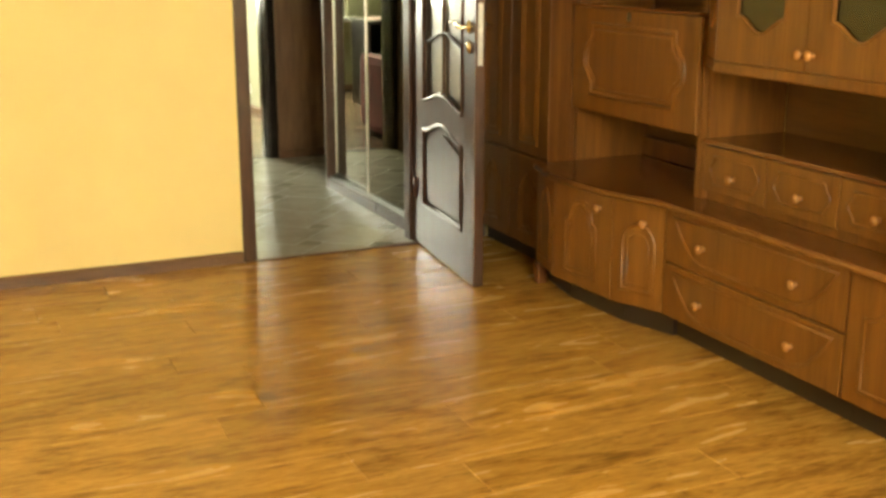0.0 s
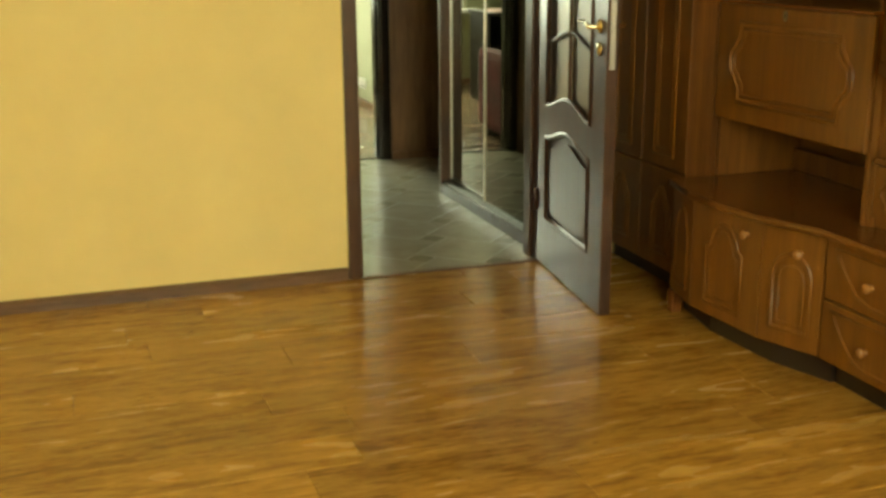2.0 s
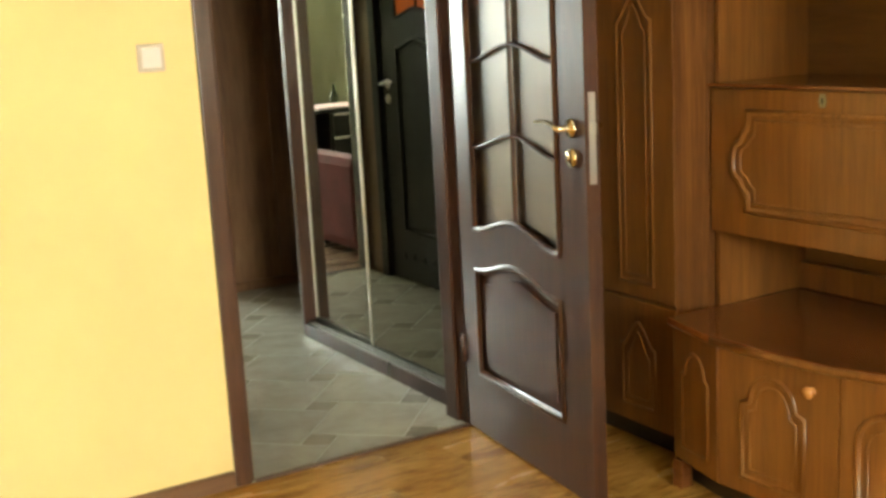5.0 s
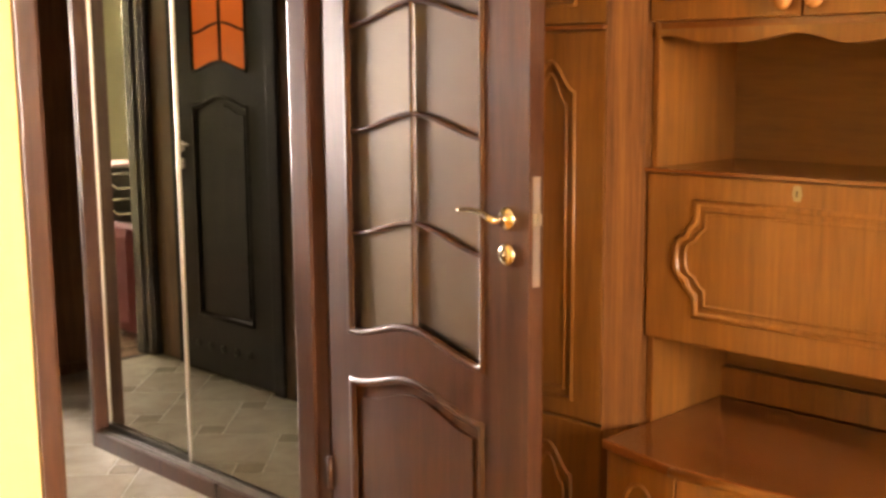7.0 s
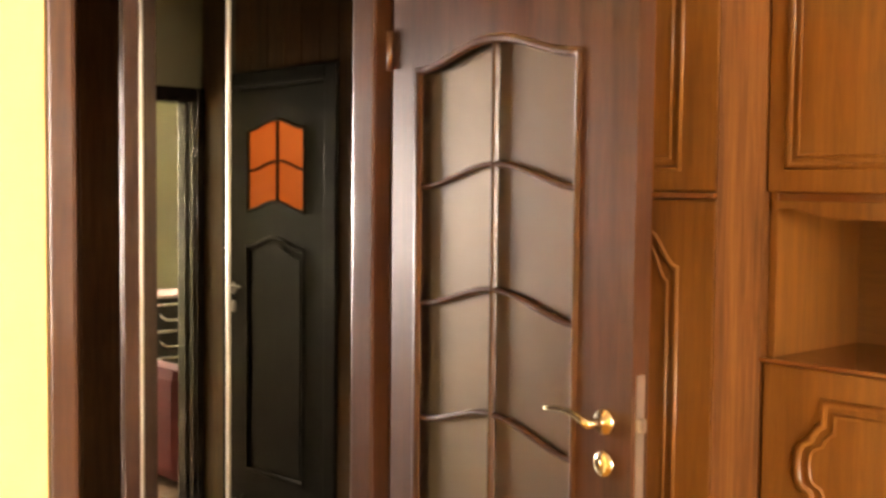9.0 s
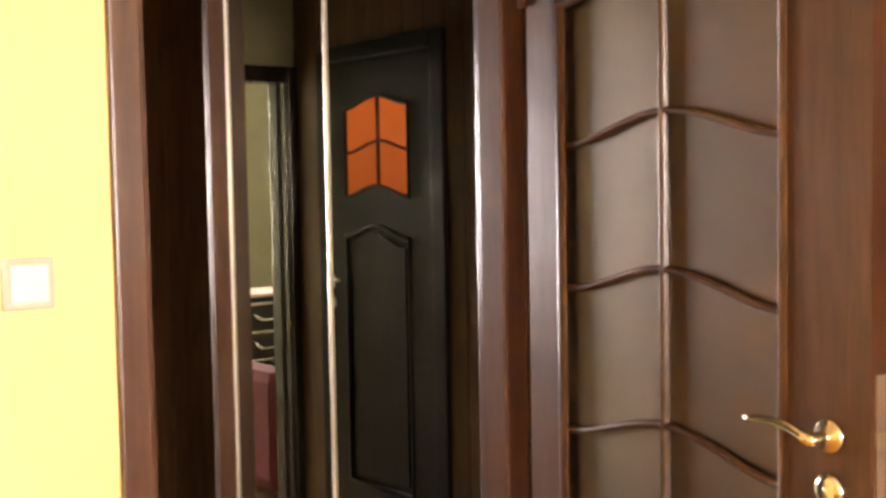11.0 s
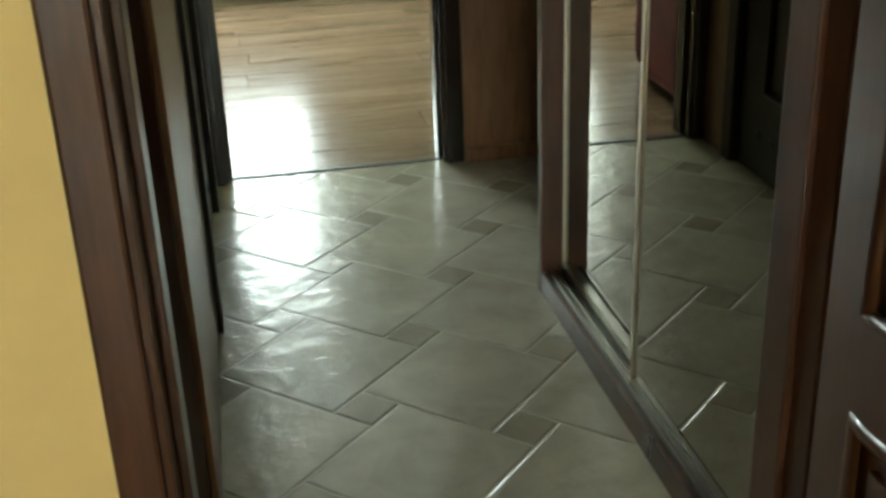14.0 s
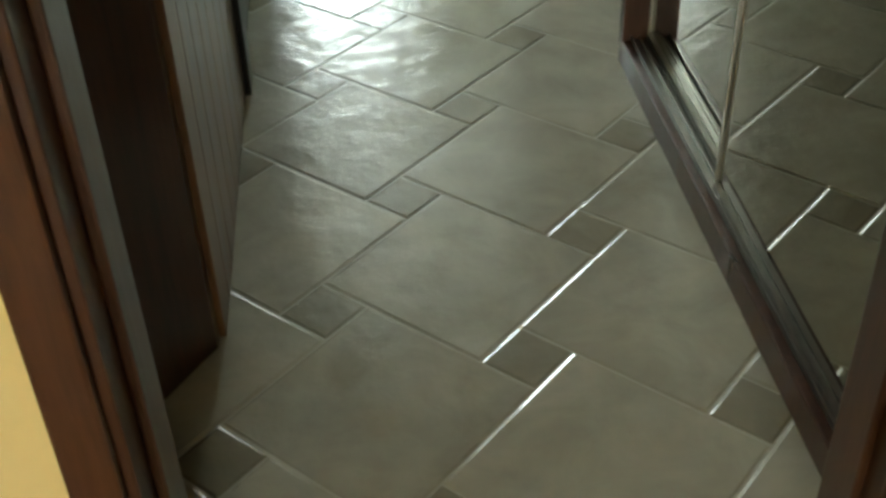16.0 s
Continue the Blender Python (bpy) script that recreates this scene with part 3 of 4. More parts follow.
for i in range(5):
    bm = bmesh.new()
    lathe(bm, [(0.017, -0.002), (0.017, 0.003), (0.012, 0.004), (0.011, -0.001), (0.0, -0.0015)], at=(0.19 + 0.1 * i, 0.0, 0.13))
    part("vent_ring", bm, BLACK, bath, "", None, True)
for z in (0.27, 1.14, 1.72):
    bm = bmesh.new()
    tube(bm, [(-0.008, -0.012, z), (-0.008, -0.012, z + 0.075)], 0.006, 10)
    part("hinge", bm, STEEL, bath, "", None, True)

# ---------------------------------------------------------------- mirrored sliding wardrobe in the hall
WY0, WY1 = WALL_T + 0.03, 1.43
ward = thing("sliding_wardrobe", pose(0.040, WY0, 0), "built-in hall wardrobe with two mirrored sliding doors in dark wood", "wardrobe")
WL = WY1 - WY0
part("side_panel", boxes(((0.072, 0.0, 0.06), (0.6, 0.018, 2.5)), bevel=0.002), WALNUT_TRIM, ward)
part("side_panel", boxes(((0.0, WL - 0.022, 0), (0.6, WL, 2.5)), bevel=0.002), WALNUT_TRIM, ward)
part("back_panel", boxes(((0.58, 0.018, 0.06), (0.6, WL - 0.022, 2.42))), WALNUT_TRIM, ward)
part("top_panel", boxes(((0.0, 0.018, 2.421), (0.6, WL - 0.022, 2.5)), bevel=0.002), WALNUT_TRIM, ward)
part("near_post", boxes(((0.0, -0.018, 0), (0.07, 0.035, 2.42)), bevel=0.003), WALNUT_TRIM, ward)
part("plinth", boxes(((0.0, 0.035, 0.0), (0.6, WL - 0.022, 0.058)), bevel=0.003), WALNUT, ward)
track = part("bottom_track", boxes(((0.018, 0.035, 0.058), (0.078, WL - 0.022, 0.0615))), CHROME, ward, "double aluminium floor track")
for x in (0.018, 0.036, 0.056):
    part("track_rail", boxes(((x, 0.035, 0.062), (x + 0.003, WL - 0.022, 0.069))), CHROME, track)
part("end_strip", boxes(((-0.002, WL - 0.004, 0.0), (0.0, WL, 2.42))), CHROME, ward, "thin bright edge strip")


def mirror_door(y0, y1, x):
    d = new("sliding_door")
    d.parent = ward
    d.location = (x, y0, 0.066)
    w, h = y1 - y0, 2.34
    part("mirror", boxes(((0.0145, 0.002, 0.012), (0.020, w - 0.002, h - 0.012))), MIRROR, d, "tall mirror pane")
    part("stile", boxes(((0.008, 0, 0), (0.0143, 0.007, h)), bevel=0.0015), PALE_METAL, d, "pale aluminium stile")
    part("stile", boxes(((0.008, w - 0.007, 0), (0.0143, w, h)), bevel=0.0015), PALE_METAL, d, "pale aluminium stile")
    part("rail", boxes(((0.002, 0.013, 0), (0.014, w - 0.013, 0.016))), CHROME, d)
    part("rail", boxes(((0.002, 0.013, h - 0.016), (0.014, w - 0.013, h))), CHROME, d)


mirror_door(0.04, 0.825 - WY0, 0.018)
mirror_door(0.63, WL - 0.024, 0.046)


# ---------------------------------------------------------------- brown panelling in the hall
def panelling(name, boards, m, label, th=0.012, z1=TOP):
    p = thing(name, m, label, "wall panelling")
    p["kind"] = "structure"
    for x0, x1, za, zb in boards:
        part("board", boxes(((x0 + 0.0015, -th, za), (x1 - 0.0015, 0, zb)), bevel=0.002), PANELLING, p)
    return p


panelling("wall_panelling_west", [(0.613 + 0.0975 * i, 0.613 + 0.0975 * (i + 1), 0.0, TOP - 0.001) for i in range(8)] + [(B0 - 0.06 + 0.12 * i, B0 - 0.06 + 0.12 * (i + 1), BH + 0.055, TOP - 0.001) for i in range(6)] + [(B1 + 0.062, HALL_END - 0.001, 0.0, TOP - 0.001)], pose(HALL_W, 0, 0, 0, 0, 90), "narrow vertical brown boards on the hall wall")
panelling("wall_panelling_end", [(FAR_R + 0.046 + 0.32 * i, FAR_R + 0.046 + 0.32 * (i + 1), 0.0, TOP - 0.001) for i in range(5)], pose(0, HALL_END, 0), "wide brown wood-grain boards on the hall end wall")


# ---------------------------------------------------------------- living room wall unit
def cartouche(x0, x1, z0, z1, bulge, side="both", n=6):
    """A rectangle whose ends swell into a stepped, scrolled curve."""
    zc, h = (z0 + z1) / 2, (z1 - z0) / 2
    prof = [(0, -1.0), (0, -0.66), (0.22, -0.60), (0.42, -0.50), (0.50, -0.40), (0.85, -0.34), (1.02, -0.22), (1.08, 0), (1.02, 0.22), (0.85, 0.34), (0.50, 0.40), (0.42, 0.50), (0.22, 0.60), (0, 0.66), (0, 1.0)]
    right = [(x1 + bulge * a if side in ("both", "right") else x1, zc + h * b) for a, b in prof]
    left = [(x0 - bulge * a if side in ("both", "left") else x0, zc + h * b) for a, b in prof]
    return right + left[::-1]


def round_arch(x0, x1, z0, z1, rise, n=16):
    """Outline with level shoulders and a round arch between them."""
    xm, r = (x0 + x1) / 2, (x1 - x0) * 0.36
    head = [(xm + r * math.cos(math.pi * i / n), z1 + rise * (0.12 + 0.88 * math.sin(math.pi * i / n))) for i in range(n + 1)]
    return [(x0, z0), (x1, z0), (x1, z1)] + head + [(x0, z1)]


def turned_knob(parent, x, z, y=0.0, r=0.016):
    bm = bmesh.new()
    lathe(bm, [(r * 0.62, 0), (r * 0.5, 0.006), (r * 0.42, 0.010), (r * 0.8, 0.014), (r, 0.020), (r * 0.9, 0.026), (r * 0.45, 0.030), (0.001, 0.031)], at=(x, y, z), seg=16)
    return part("knob", bm, KNOB, parent, "small round pale knob", None, True)


def on_face(parent, p, q, z):
    """The pose, under parent at the world's origin, of a face that runs from p to q (x, y), its front to the room."""
    a = math.degrees(math.atan2(q[1] - p[1], q[0] - p[0]))
    return pose(p[0], p[1], z, 0, 0, a)


def unit_door(parent, p, q, z0, z1, outlines, knob=None, material=CABINET, name="door", label="", knob_r=0.016):
    """A door board on the face p-q with raised outlines in (x, z) from its lower corner; x runs from p to q."""
    w = math.hypot(q[0] - p[0], q[1] - p[1])
    d = part(name, boxes(((0.002, -0.018, 0.002), (w - 0.002, 0.0, z1 - z0 - 0.002)), bevel=0.004), material, parent, label, on_face(parent, p, q, z0))
    if outlines:
        bm = bmesh.new()
        for pts, wd, h in outlines:
            ridge(bm, pts, wd, h, -0.018)
        part("moulding", bm, material, d, "", None, True)
    if knob:
        turned_knob(d, knob[0], knob[1], -0.018, knob_r)
    return d


BACK = 0.735
TX, TY0, TY1 = 0.312, -0.708, -0.03


tall = thing("tall_cabinet", pose(0, 0, 0), "tall honey-brown cabinet with moulded doors beside the doorway", "cabinet")
part("body", boxes(((TX, TY0 + 0.002, 0.08), (BACK, TY1, 2.25)), bevel=0.002), CABINET, tall)
part("plinth", boxes(((TX + 0.05, TY0 + 0.01, 0), (BACK, TY1, 0.078))), PLINTH, tall)
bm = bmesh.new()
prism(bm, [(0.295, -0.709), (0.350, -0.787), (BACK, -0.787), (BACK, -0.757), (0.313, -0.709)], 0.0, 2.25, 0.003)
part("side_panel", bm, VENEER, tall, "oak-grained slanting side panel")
ym = (TY0 + TY1) / 2
for ya, yb in ((TY1, ym), (ym, TY0)):
    w = ya - yb
    for za, zb in ((0.085, 0.485), (0.49, 1.468), (1.482, 2.24)):
        h = zb - za
        o = [(arched(0.095, w - 0.095, 0.05 if h > 0.5 else 0.06, h - 0.15, 0.075), 0.012, 0.006), (arched(0.12, w - 0.12, 0.075 if h > 0.5 else 0.085, h - 0.18, 0.075), 0.008, 0.004)]
        unit_door(tall, (TX, ya), (TX, yb), za, zb, o)
part("ledge", boxes(((TX - 0.028, TY0 + 0.002, 1.470), (TX, TY1, 1.480)), bevel=0.002), CABINET_DARK, tall, "thin dark ledge between the doors")

# base units: faces of the bowed front
P = [(0.196, -0.798), (0.148, -1.022), (0.176, -1.394), (0.258, -1.606), (0.262, -2.48)]
BZ, CZ = 0.086, 0.478
base1 = thing("corner_base_cabinet", pose(0, 0, 0), "bowed honey-brown base cabinet with two moulded doors under the counter", "cabinet")
bm = bmesh.new()
prism(bm, [(P[0][0] + 0.02, P[0][1]), (P[1][0] + 0.019, P[1][1]), (P[2][0] + 0.019, P[2][1]), (P[3][0] + 0.019, P[3][1]), (BACK, P[3][1]), (BACK, P[0][1])], BZ, CZ)
part("body", bm, CABINET, base1)
bm = bmesh.new()
prism(bm, [(0.26, -0.802), (0.215, -1.06), (0.24, -1.40), (0.31, -1.615), (BACK, -1.615), (BACK, -0.802)], 0, BZ - 0.001)
part("plinth", bm, PLINTH, base1)
part("leg", boxes(((0.186, -0.842, 0), (0.228, -0.802, BZ - 0.001)), bevel=0.003), CABINET_DARK, base1)


def off(p, q, d=0.019):
    """Both ends moved back into the unit by d."""
    a = math.atan2(q[1] - p[1], q[0] - p[0])
    nx, ny = -math.sin(a), math.cos(a)
    return (p[0] + nx * d, p[1] + ny * d), (q[0] + nx * d, q[1] + ny * d)


hh = CZ - BZ
wA = math.dist(P[0], P[1])
unit_door(base1, *off(P[0], P[1]), BZ, CZ, [(round_arch(0.05, wA - 0.05, 0.05, hh - 0.13, 0.07), 0.012, 0.005)], material=CABINET, name="side_door")
wB = math.dist(P[1], P[2])
unit_door(base1, *off(P[1], P[2]), BZ, CZ, [(round_arch(0.08, wB - 0.10, 0.05, hh - 0.14, 0.085), 0.014, 0.006), (round_arch(0.105, wB - 0.125, 0.075, hh - 0.16, 0.08), 0.008, 0.003)], (wB - 0.075, hh - 0.056), name="door")
wC = math.dist(P[2], P[3])
oC = [((0.045, 0.06), (wC - 0.045, 0.06))]
arc = lambda x0, x1, z0, zs: [(x0, z0), (x1, z0)] + [((x0 + x1) / 2 + (x1 - x0) / 2 * math.cos(math.pi * i / 12), zs + (x1 - x0) * 0.55 * math.sin(math.pi * i / 12)) for i in range(13)]
unit_door(base1, *off(P[2], P[3]), BZ, CZ, [(arc(0.045, wC - 0.045, 0.06, hh - 0.16), 0.016, 0.007), (arc(0.068, wC - 0.068, 0.083, hh - 0.17), 0.008, 0.003)], (wC * 0.62, hh - 0.075), name="door")

base2 = thing("base_drawer_unit", pose(0, 0, 0), "honey-brown base unit with two wide drawers and round knobs", "chest of drawers")
part("body", boxes(((P[3][0] + 0.024, P[4][1], BZ), (BACK, P[3][1] - 0.002, CZ))), CABINET, base2)
part("plinth", boxes(((0.325, P[4][1], 0), (BACK, P[3][1], BZ - 0.001))), PLINTH, base2)
wD = math.dist(P[3], P[4])
for za, zb in ((BZ, 0.281), (0.283, CZ)):
    h = zb - za
    def scroll(i):
        x0, x1, z0, z1 = 0.05 + i, wD - 0.05 - i, 0.03 + i * 0.6, h - 0.03 - i * 0.6
        left = [(x0, z1), (x0 + 0.02, z1 - 0.03), (x0 + 0.05, (z0 + z1) / 2), (x0 + 0.10, z0 + 0.02), (x0 + 0.16, z0)]
        right = [(x1 - 0.16, z0), (x1 - 0.10, z0 + 0.02), (x1 - 0.05, (z0 + z1) / 2), (x1 - 0.02, z1 - 0.03), (x1, z1)]
        return left + right
    d = unit_door(base2, *off(P[3], P[4]), za, zb, [(scroll(0.0), 0.012, 0.006)], (0.213, h * 0.47), CABINET_H, "drawer")
    turned_knob(d, wD - 0.213, h * 0.47, -0.018)

part_base3 = thing("side_base_cabinet", pose(0, 0, 0), "honey-brown base cabinet with plain moulded doors", "cabinet")
part("body", boxes(((P[3][0] + 0.024, -3.45, BZ), (BACK, P[4][1] - 0.002, CZ))), CABINET, part_base3)
part("plinth", boxes(((0.325, -3.45, 0), (BACK, P[4][1] - 0.002, BZ - 0.001))), PLINTH, part_base3)
for ya, yb in ((-2.482, -2.965), (-2.965, -3.448)):
    unit_door(part_base3, *off((0.262, ya), (0.262, yb)), BZ, CZ, [(arched(0.07, 0.378, 0.05, hh - 0.13, 0.06), 0.013, 0.006)], (0.05 if yb < -3.1 else 0.4, hh - 0.06))

bm = bmesh.new()
E1 = 0.022
prism(bm, [(P[0][0] - 0.018, P[0][1]), (P[1][0] - E1, P[1][1]), ((P[1][0] + P[2][0]) / 2 - E1 - 0.006, -1.22), (P[2][0] - E1, P[2][1] + 0.01), (P[3][0] - E1, P[3][1] - 0.01), (P[4][0] - E1, -3.45), (BACK, -3.45), (BACK, P[0][1])], CZ + 0.002, 0.503, 0.006)
counter = tagged(part("counter", bm, CABINET_DARK), "long glossy dark brown counter top with a bowed front edge", "counter top")
bm = bmesh.new()
front = [(P[1][0] - E1, P[1][1]), ((P[1][0] + P[2][0]) / 2 - E1 - 0.006, -1.22), (P[2][0] - E1, P[2][1] + 0.01), (P[3][0] - E1, P[3][1] - 0.01), (P[4][0] - E1, -3.45)]
tube(bm, [(x - 0.001, y, 0.491) for x, y in front], 0.011, 8)
part("edge_strip", bm, CABINET, counter, "rounded honey-brown edge strip", None, True)

# middle bay: cupboard, open shelf, drop-down flap, open niche
MX, MY0, MY1 = 0.352, -0.789, -1.622
mid = thing("middle_bay", pose(0, 0, 0), "honey-brown wall unit bay with a locked drop-down flap between open niches", "wall unit")
part("side", boxes(((MX + 0.02, MY0 - 0.018, 0.504), (BACK, MY0 - 0.001, 2.25)), bevel=0.001), CABINET, mid)
part("side", boxes(((MX + 0.02, MY1, 0.504), (BACK, MY1 + 0.018, 2.25)), bevel=0.001), CABINET, mid)
part("back_board", boxes(((BACK - 0.01, MY1 + 0.018, 0.504), (BACK, MY0 - 0.018, 2.25))), CABINET_BACK, mid)
part("back_strip", boxes(((BACK - 0.04, MY1 + 0.018, 0.504), (BACK - 0.011, MY0 - 0.018, 0.585)), bevel=0.003), CABINET, mid)
for za, zb in ((0.722, 0.740), (1.122, 1.141), (1.466, 1.484), (2.23, 2.25)):
    part("shelf", boxes(((MX + 0.022 if za > 1 else MX + 0.02, MY1 + 0.018, za), (BACK - 0.01, MY0 - 0.018, zb)), bevel=0.001), CABINET_DARK, mid)
part("shelf_edge", boxes(((MX - 0.012, MY1 + 0.002, 1.132), (MX + 0.022, MY0 - 0.002, 1.141)), bevel=0.002), CABINET_DARK, mid, "thin dark top edge above the flap")
wM = MY0 - MY1
hF = 1.131 - 0.722
flap = unit_door(mid, (MX + 0.018, MY0 - 0.002), (MX + 0.018, MY1 + 0.002), 0.722, 1.131, [(cartouche(0.142, wM - 0.142, 0.075, hF - 0.065, 0.052), 0.016, 0.008), (cartouche(0.165, wM - 0.165, 0.098, hF - 0.088, 0.05), 0.009, 0.004)], None, CABINET_H, "flap", "drop-down flap with a scrolled raised moulding and a keyhole")
bm = bmesh.new()
slab(bm, [(-0.008, -0.016), (0.008, -0.016), (0.012, 0.0), (0.008, 0.018), (-0.008, 0.018), (-0.012, 0.0)], -0.0195, -0.018)
bm.transform(pose(wM * 0.47, 0, hF - 0.028))
part("keyhole_plate", bm, CHROME, flap, "small worn metal keyhole plate")
bm = bmesh.new()
lathe(bm, [(0.003, 0.0195), (0.003, 0.0205)], at=(wM * 0.47, 0, hF - 0.024), seg=10)
box(bm, (wM * 0.47 - 0.0015, -0.0205, hF - 0.036), (wM * 0.47 + 0.0015, -0.0195, hF - 0.024))
part("keyhole", bm, BLACK, flap)
for i, (xa, xb) in enumerate(((0.0, 0.386), (0.386, wM))):
    w = xb - xa
    kx = w - 0.035 if i == 0 else 0.035
    unit_door(mid, (MX + 0.018, MY0 - xa), (MX + 0.018, MY0 - xb), 1.482, 2.24, [(arched(0.05, w - 0.06, 0.055, 0.55, 0.085), 0.014, 0.007), (arched(0.07, w - 0.08, 0.075, 0.52, 0.085), 0.008, 0.003)], (kx, 0.035), knob_r=0.02)
n = 48
scal = [(0.018 + (wM - 0.036) * i / n, 1.435 - 0.016 * math.cos(2 * math.pi * 2.5 * i / n + 2.6) * (0.6 + 0.4 * math.cos(4 * math.pi * i / n))) for i in range(n + 1)]
bm = bmesh.new()
slab(bm, scal + [(wM - 0.018, 1.466), (0.018, 1.466)], -0.016, 0.0)
part("valance", bm, CABINET_H, mid, "scalloped valance under the cupboard", on_face(mid, (MX + 0.022, MY0), (MX + 0.022, MY1), 0))

# display bay: glazed cabinet with a slanting front corner, niche and small drawers
GX, GY0, GYc, GY1 = 0.262, -1.626, -1.815, -2.64
glass_cab = thing("display_cabinet", pose(0, 0, 0), "honey-brown display cabinet with green glass in arched frames", "display cabinet")
c0, c1, c2 = (0.372, GY0), (GX, GYc), (GX, GY1)
Z0, Z1 = 0.966, 2.25
bm = bmesh.new()
foot = [(c0[0], c0[1]), c1, c2, (BACK, GY1), (BACK, GY0)]
prism(bm, foot, Z0, Z0 + 0.035, 0.006)
part("floor_board", bm, CABINET, glass_cab)
bm = bmesh.new()
prism(bm, foot, Z1 - 0.035, Z1, 0.006)
part("top_board", bm, CABINET, glass_cab)
part("back_board", boxes(((BACK - 0.012, GY1, 0.504), (BACK, GY0 - 0.02, Z1 - 0.036))), CABINET_BACK, glass_cab)
part("side", boxes(((0.395, GY0 - 0.018, 0.504), (BACK - 0.012, GY0 - 0.001, Z1 - 0.036)), bevel=0.001), CABINET, glass_cab)
part("side", boxes(((0.29, GY1, 0.504), (BACK - 0.012, GY1 + 0.018, Z1 - 0.036)), bevel=0.001), CABINET, glass_cab)


def glazed_door(p, q, knob=None):
    w = math.dist(p, q)
    h = Z1 - Z0 - 0.075
    a, b = (0.10, w - 0.10) if w > 0.3 else (0.055, w - 0.055)
    d = part("door_frame", frame_with_holes(bmesh.new(), 0.002, w - 0.002, 0, h, [(a, b, 0.15, h - 0.15, 0.05, -0.05)], -0.018, 0.0), CABINET, glass_cab, "glazed door frame with arched ends", on_face(glass_cab, p, q, Z0 + 0.037))
    bm = bmesh.new()
    ridge(bm, arched(a - 0.004, b + 0.004, 0.146, h - 0.146, 0.05, foot=-0.05), 0.010, 0.006, -0.018)
    part("moulding", bm, CABINET, d, "", None, True)
    bm = bmesh.new()
    slab(bm, arched(a - 0.003, b + 0.003, 0.147, h - 0.147, 0.05, foot=-0.05), -0.010, -0.006)
    part("glass_pane", bm, GREEN_GLASS, d, "green tinted pane")
    if knob:
        turned_knob(d, knob, 0.05, -0.018)


glazed_door(*off(c0, c1, 0.02))
yb = (GYc + GY1) / 2
glazed_door(*off(c1, (GX, yb), 0.02), knob=0.40)
glazed_door(*off((GX, yb), c2, 0.02), knob=0.03)

small = thing("small_drawer_unit", pose(0, 0, 0), "low honey-brown drawer unit with small round knobs standing on the counter", "drawers")
SX = 0.375
part("body", boxes(((SX + 0.02, GY1 + 0.02, 0.504), (BACK - 0.013, GY0 - 0.02, 0.700)), bevel=0.001), CABINET, small)
part("side_edge", boxes(((SX, GY0 - 0.019, 0.504), (SX + 0.02, GY0 - 0.001, 0.700)), bevel=0.001), CABINET, small)
part("top_board", boxes(((SX - 0.006, GY1 + 0.02, 0.701), (BACK - 0.013, GY0 - 0.019, 0.718)), bevel=0.003), CABINET_DARK, small)
ys = [GY0 - 0.019 - (GY0 - GY1 - 0.039) * i / 3 for i in range(4)]
for ya, yb2 in zip(ys, ys[1:]):
    w = ya - yb2
    unit_door(small, (SX + 0.019, ya), (SX + 0.019, yb2), 0.535, 0.698, [(cartouche(0.06, w - 0.06, 0.035, 0.128, 0.02), 0.010, 0.005)], (w * 0.5, 0.066), CABINET_H, "drawer")

far_unit = thing("bookcase_bay", pose(0, 0, 0), "honey-brown upper cupboard bay of the wall unit", "wall unit")
part("body", boxes(((0.40, -3.45, 0.504), (BACK, GY1 - 0.002, 2.25)), bevel=0.002), CABINET, far_unit)
for ya, yb3 in ((GY1 - 0.004, -3.085), (-3.085, -3.448)):
    unit_door(far_unit, (0.40, ya), (0.40, yb3), 0.53, 2.24, [(arched(0.06, 0.30, 0.06, 1.5, 0.08), 0.013, 0.006)], (0.03, 0.8))

# ---------------------------------------------------------------- small things
sw = thing("light_switch", pose(-0.968, 0, 1.289), "white square light switch on the yellow wall", "light switch")
part("plate", boxes(((-0.038, -0.009, -0.038), (0.038, 0, 0.038)), bevel=0.004), SWITCH_FRAME, sw)
part("rocker", boxes(((-0.027, -0.014, -0.027), (0.027, -0.009, 0.027)), bevel=0.003), WHITE_PLASTIC, sw)


def socket(m):
    s = thing("wall_socket", m, "white wall socket low on the pale green wall", "socket", "sockets on the wall")
    part("plate", boxes(((-0.041, -0.009, -0.041), (0.041, 0, 0.041)), bevel=0.004), WHITE_PLASTIC, s)
    bm = bmesh.new()
    lathe(bm, [(0.026, 0.009), (0.026, 0.014), (0.021, 0.014), (0.020, 0.0095), (0.0, 0.0095)])
    part("well", bm, WHITE_PLASTIC, s, "", None, True)
    return s


so = socket(pose(FAR_E, 4.98, 0.18, 0, 0, -90))
copy_thing(so, pose(FAR_E, 4.86, 0.18, 0, 0, -90))


# board added between door casing and tall cabinet; dull colour imitates the wall's shade
structure("wall_shade_strip", boxes(((DOOR_R + 0.042, -0.011, 0.0), (TX + 0.05, -0.001, TOP))), WALL_SHADE, "added dull beige board standing in for shade on the wall behind the open door")
for nm, lo, hi in (("cornice_west", (FAR_W, HALL_END + 0.12, 2.40), (FAR_W + 0.12, BACK_Y, TOP - 0.001)), ("cornice_north", (FAR_W + 0.12, BACK_Y - 0.12, 2.40), (FAR_E - 0.12, BACK_Y, TOP - 0.001)), ("cornice_east", (FAR_E - 0.12, HALL_END + 0.12, 2.40), (FAR_E, BACK_Y, TOP - 0.001))):
    structure(nm, boxes((lo, hi), bevel=0.03), WHITE, "white ceiling cornice of the far room")
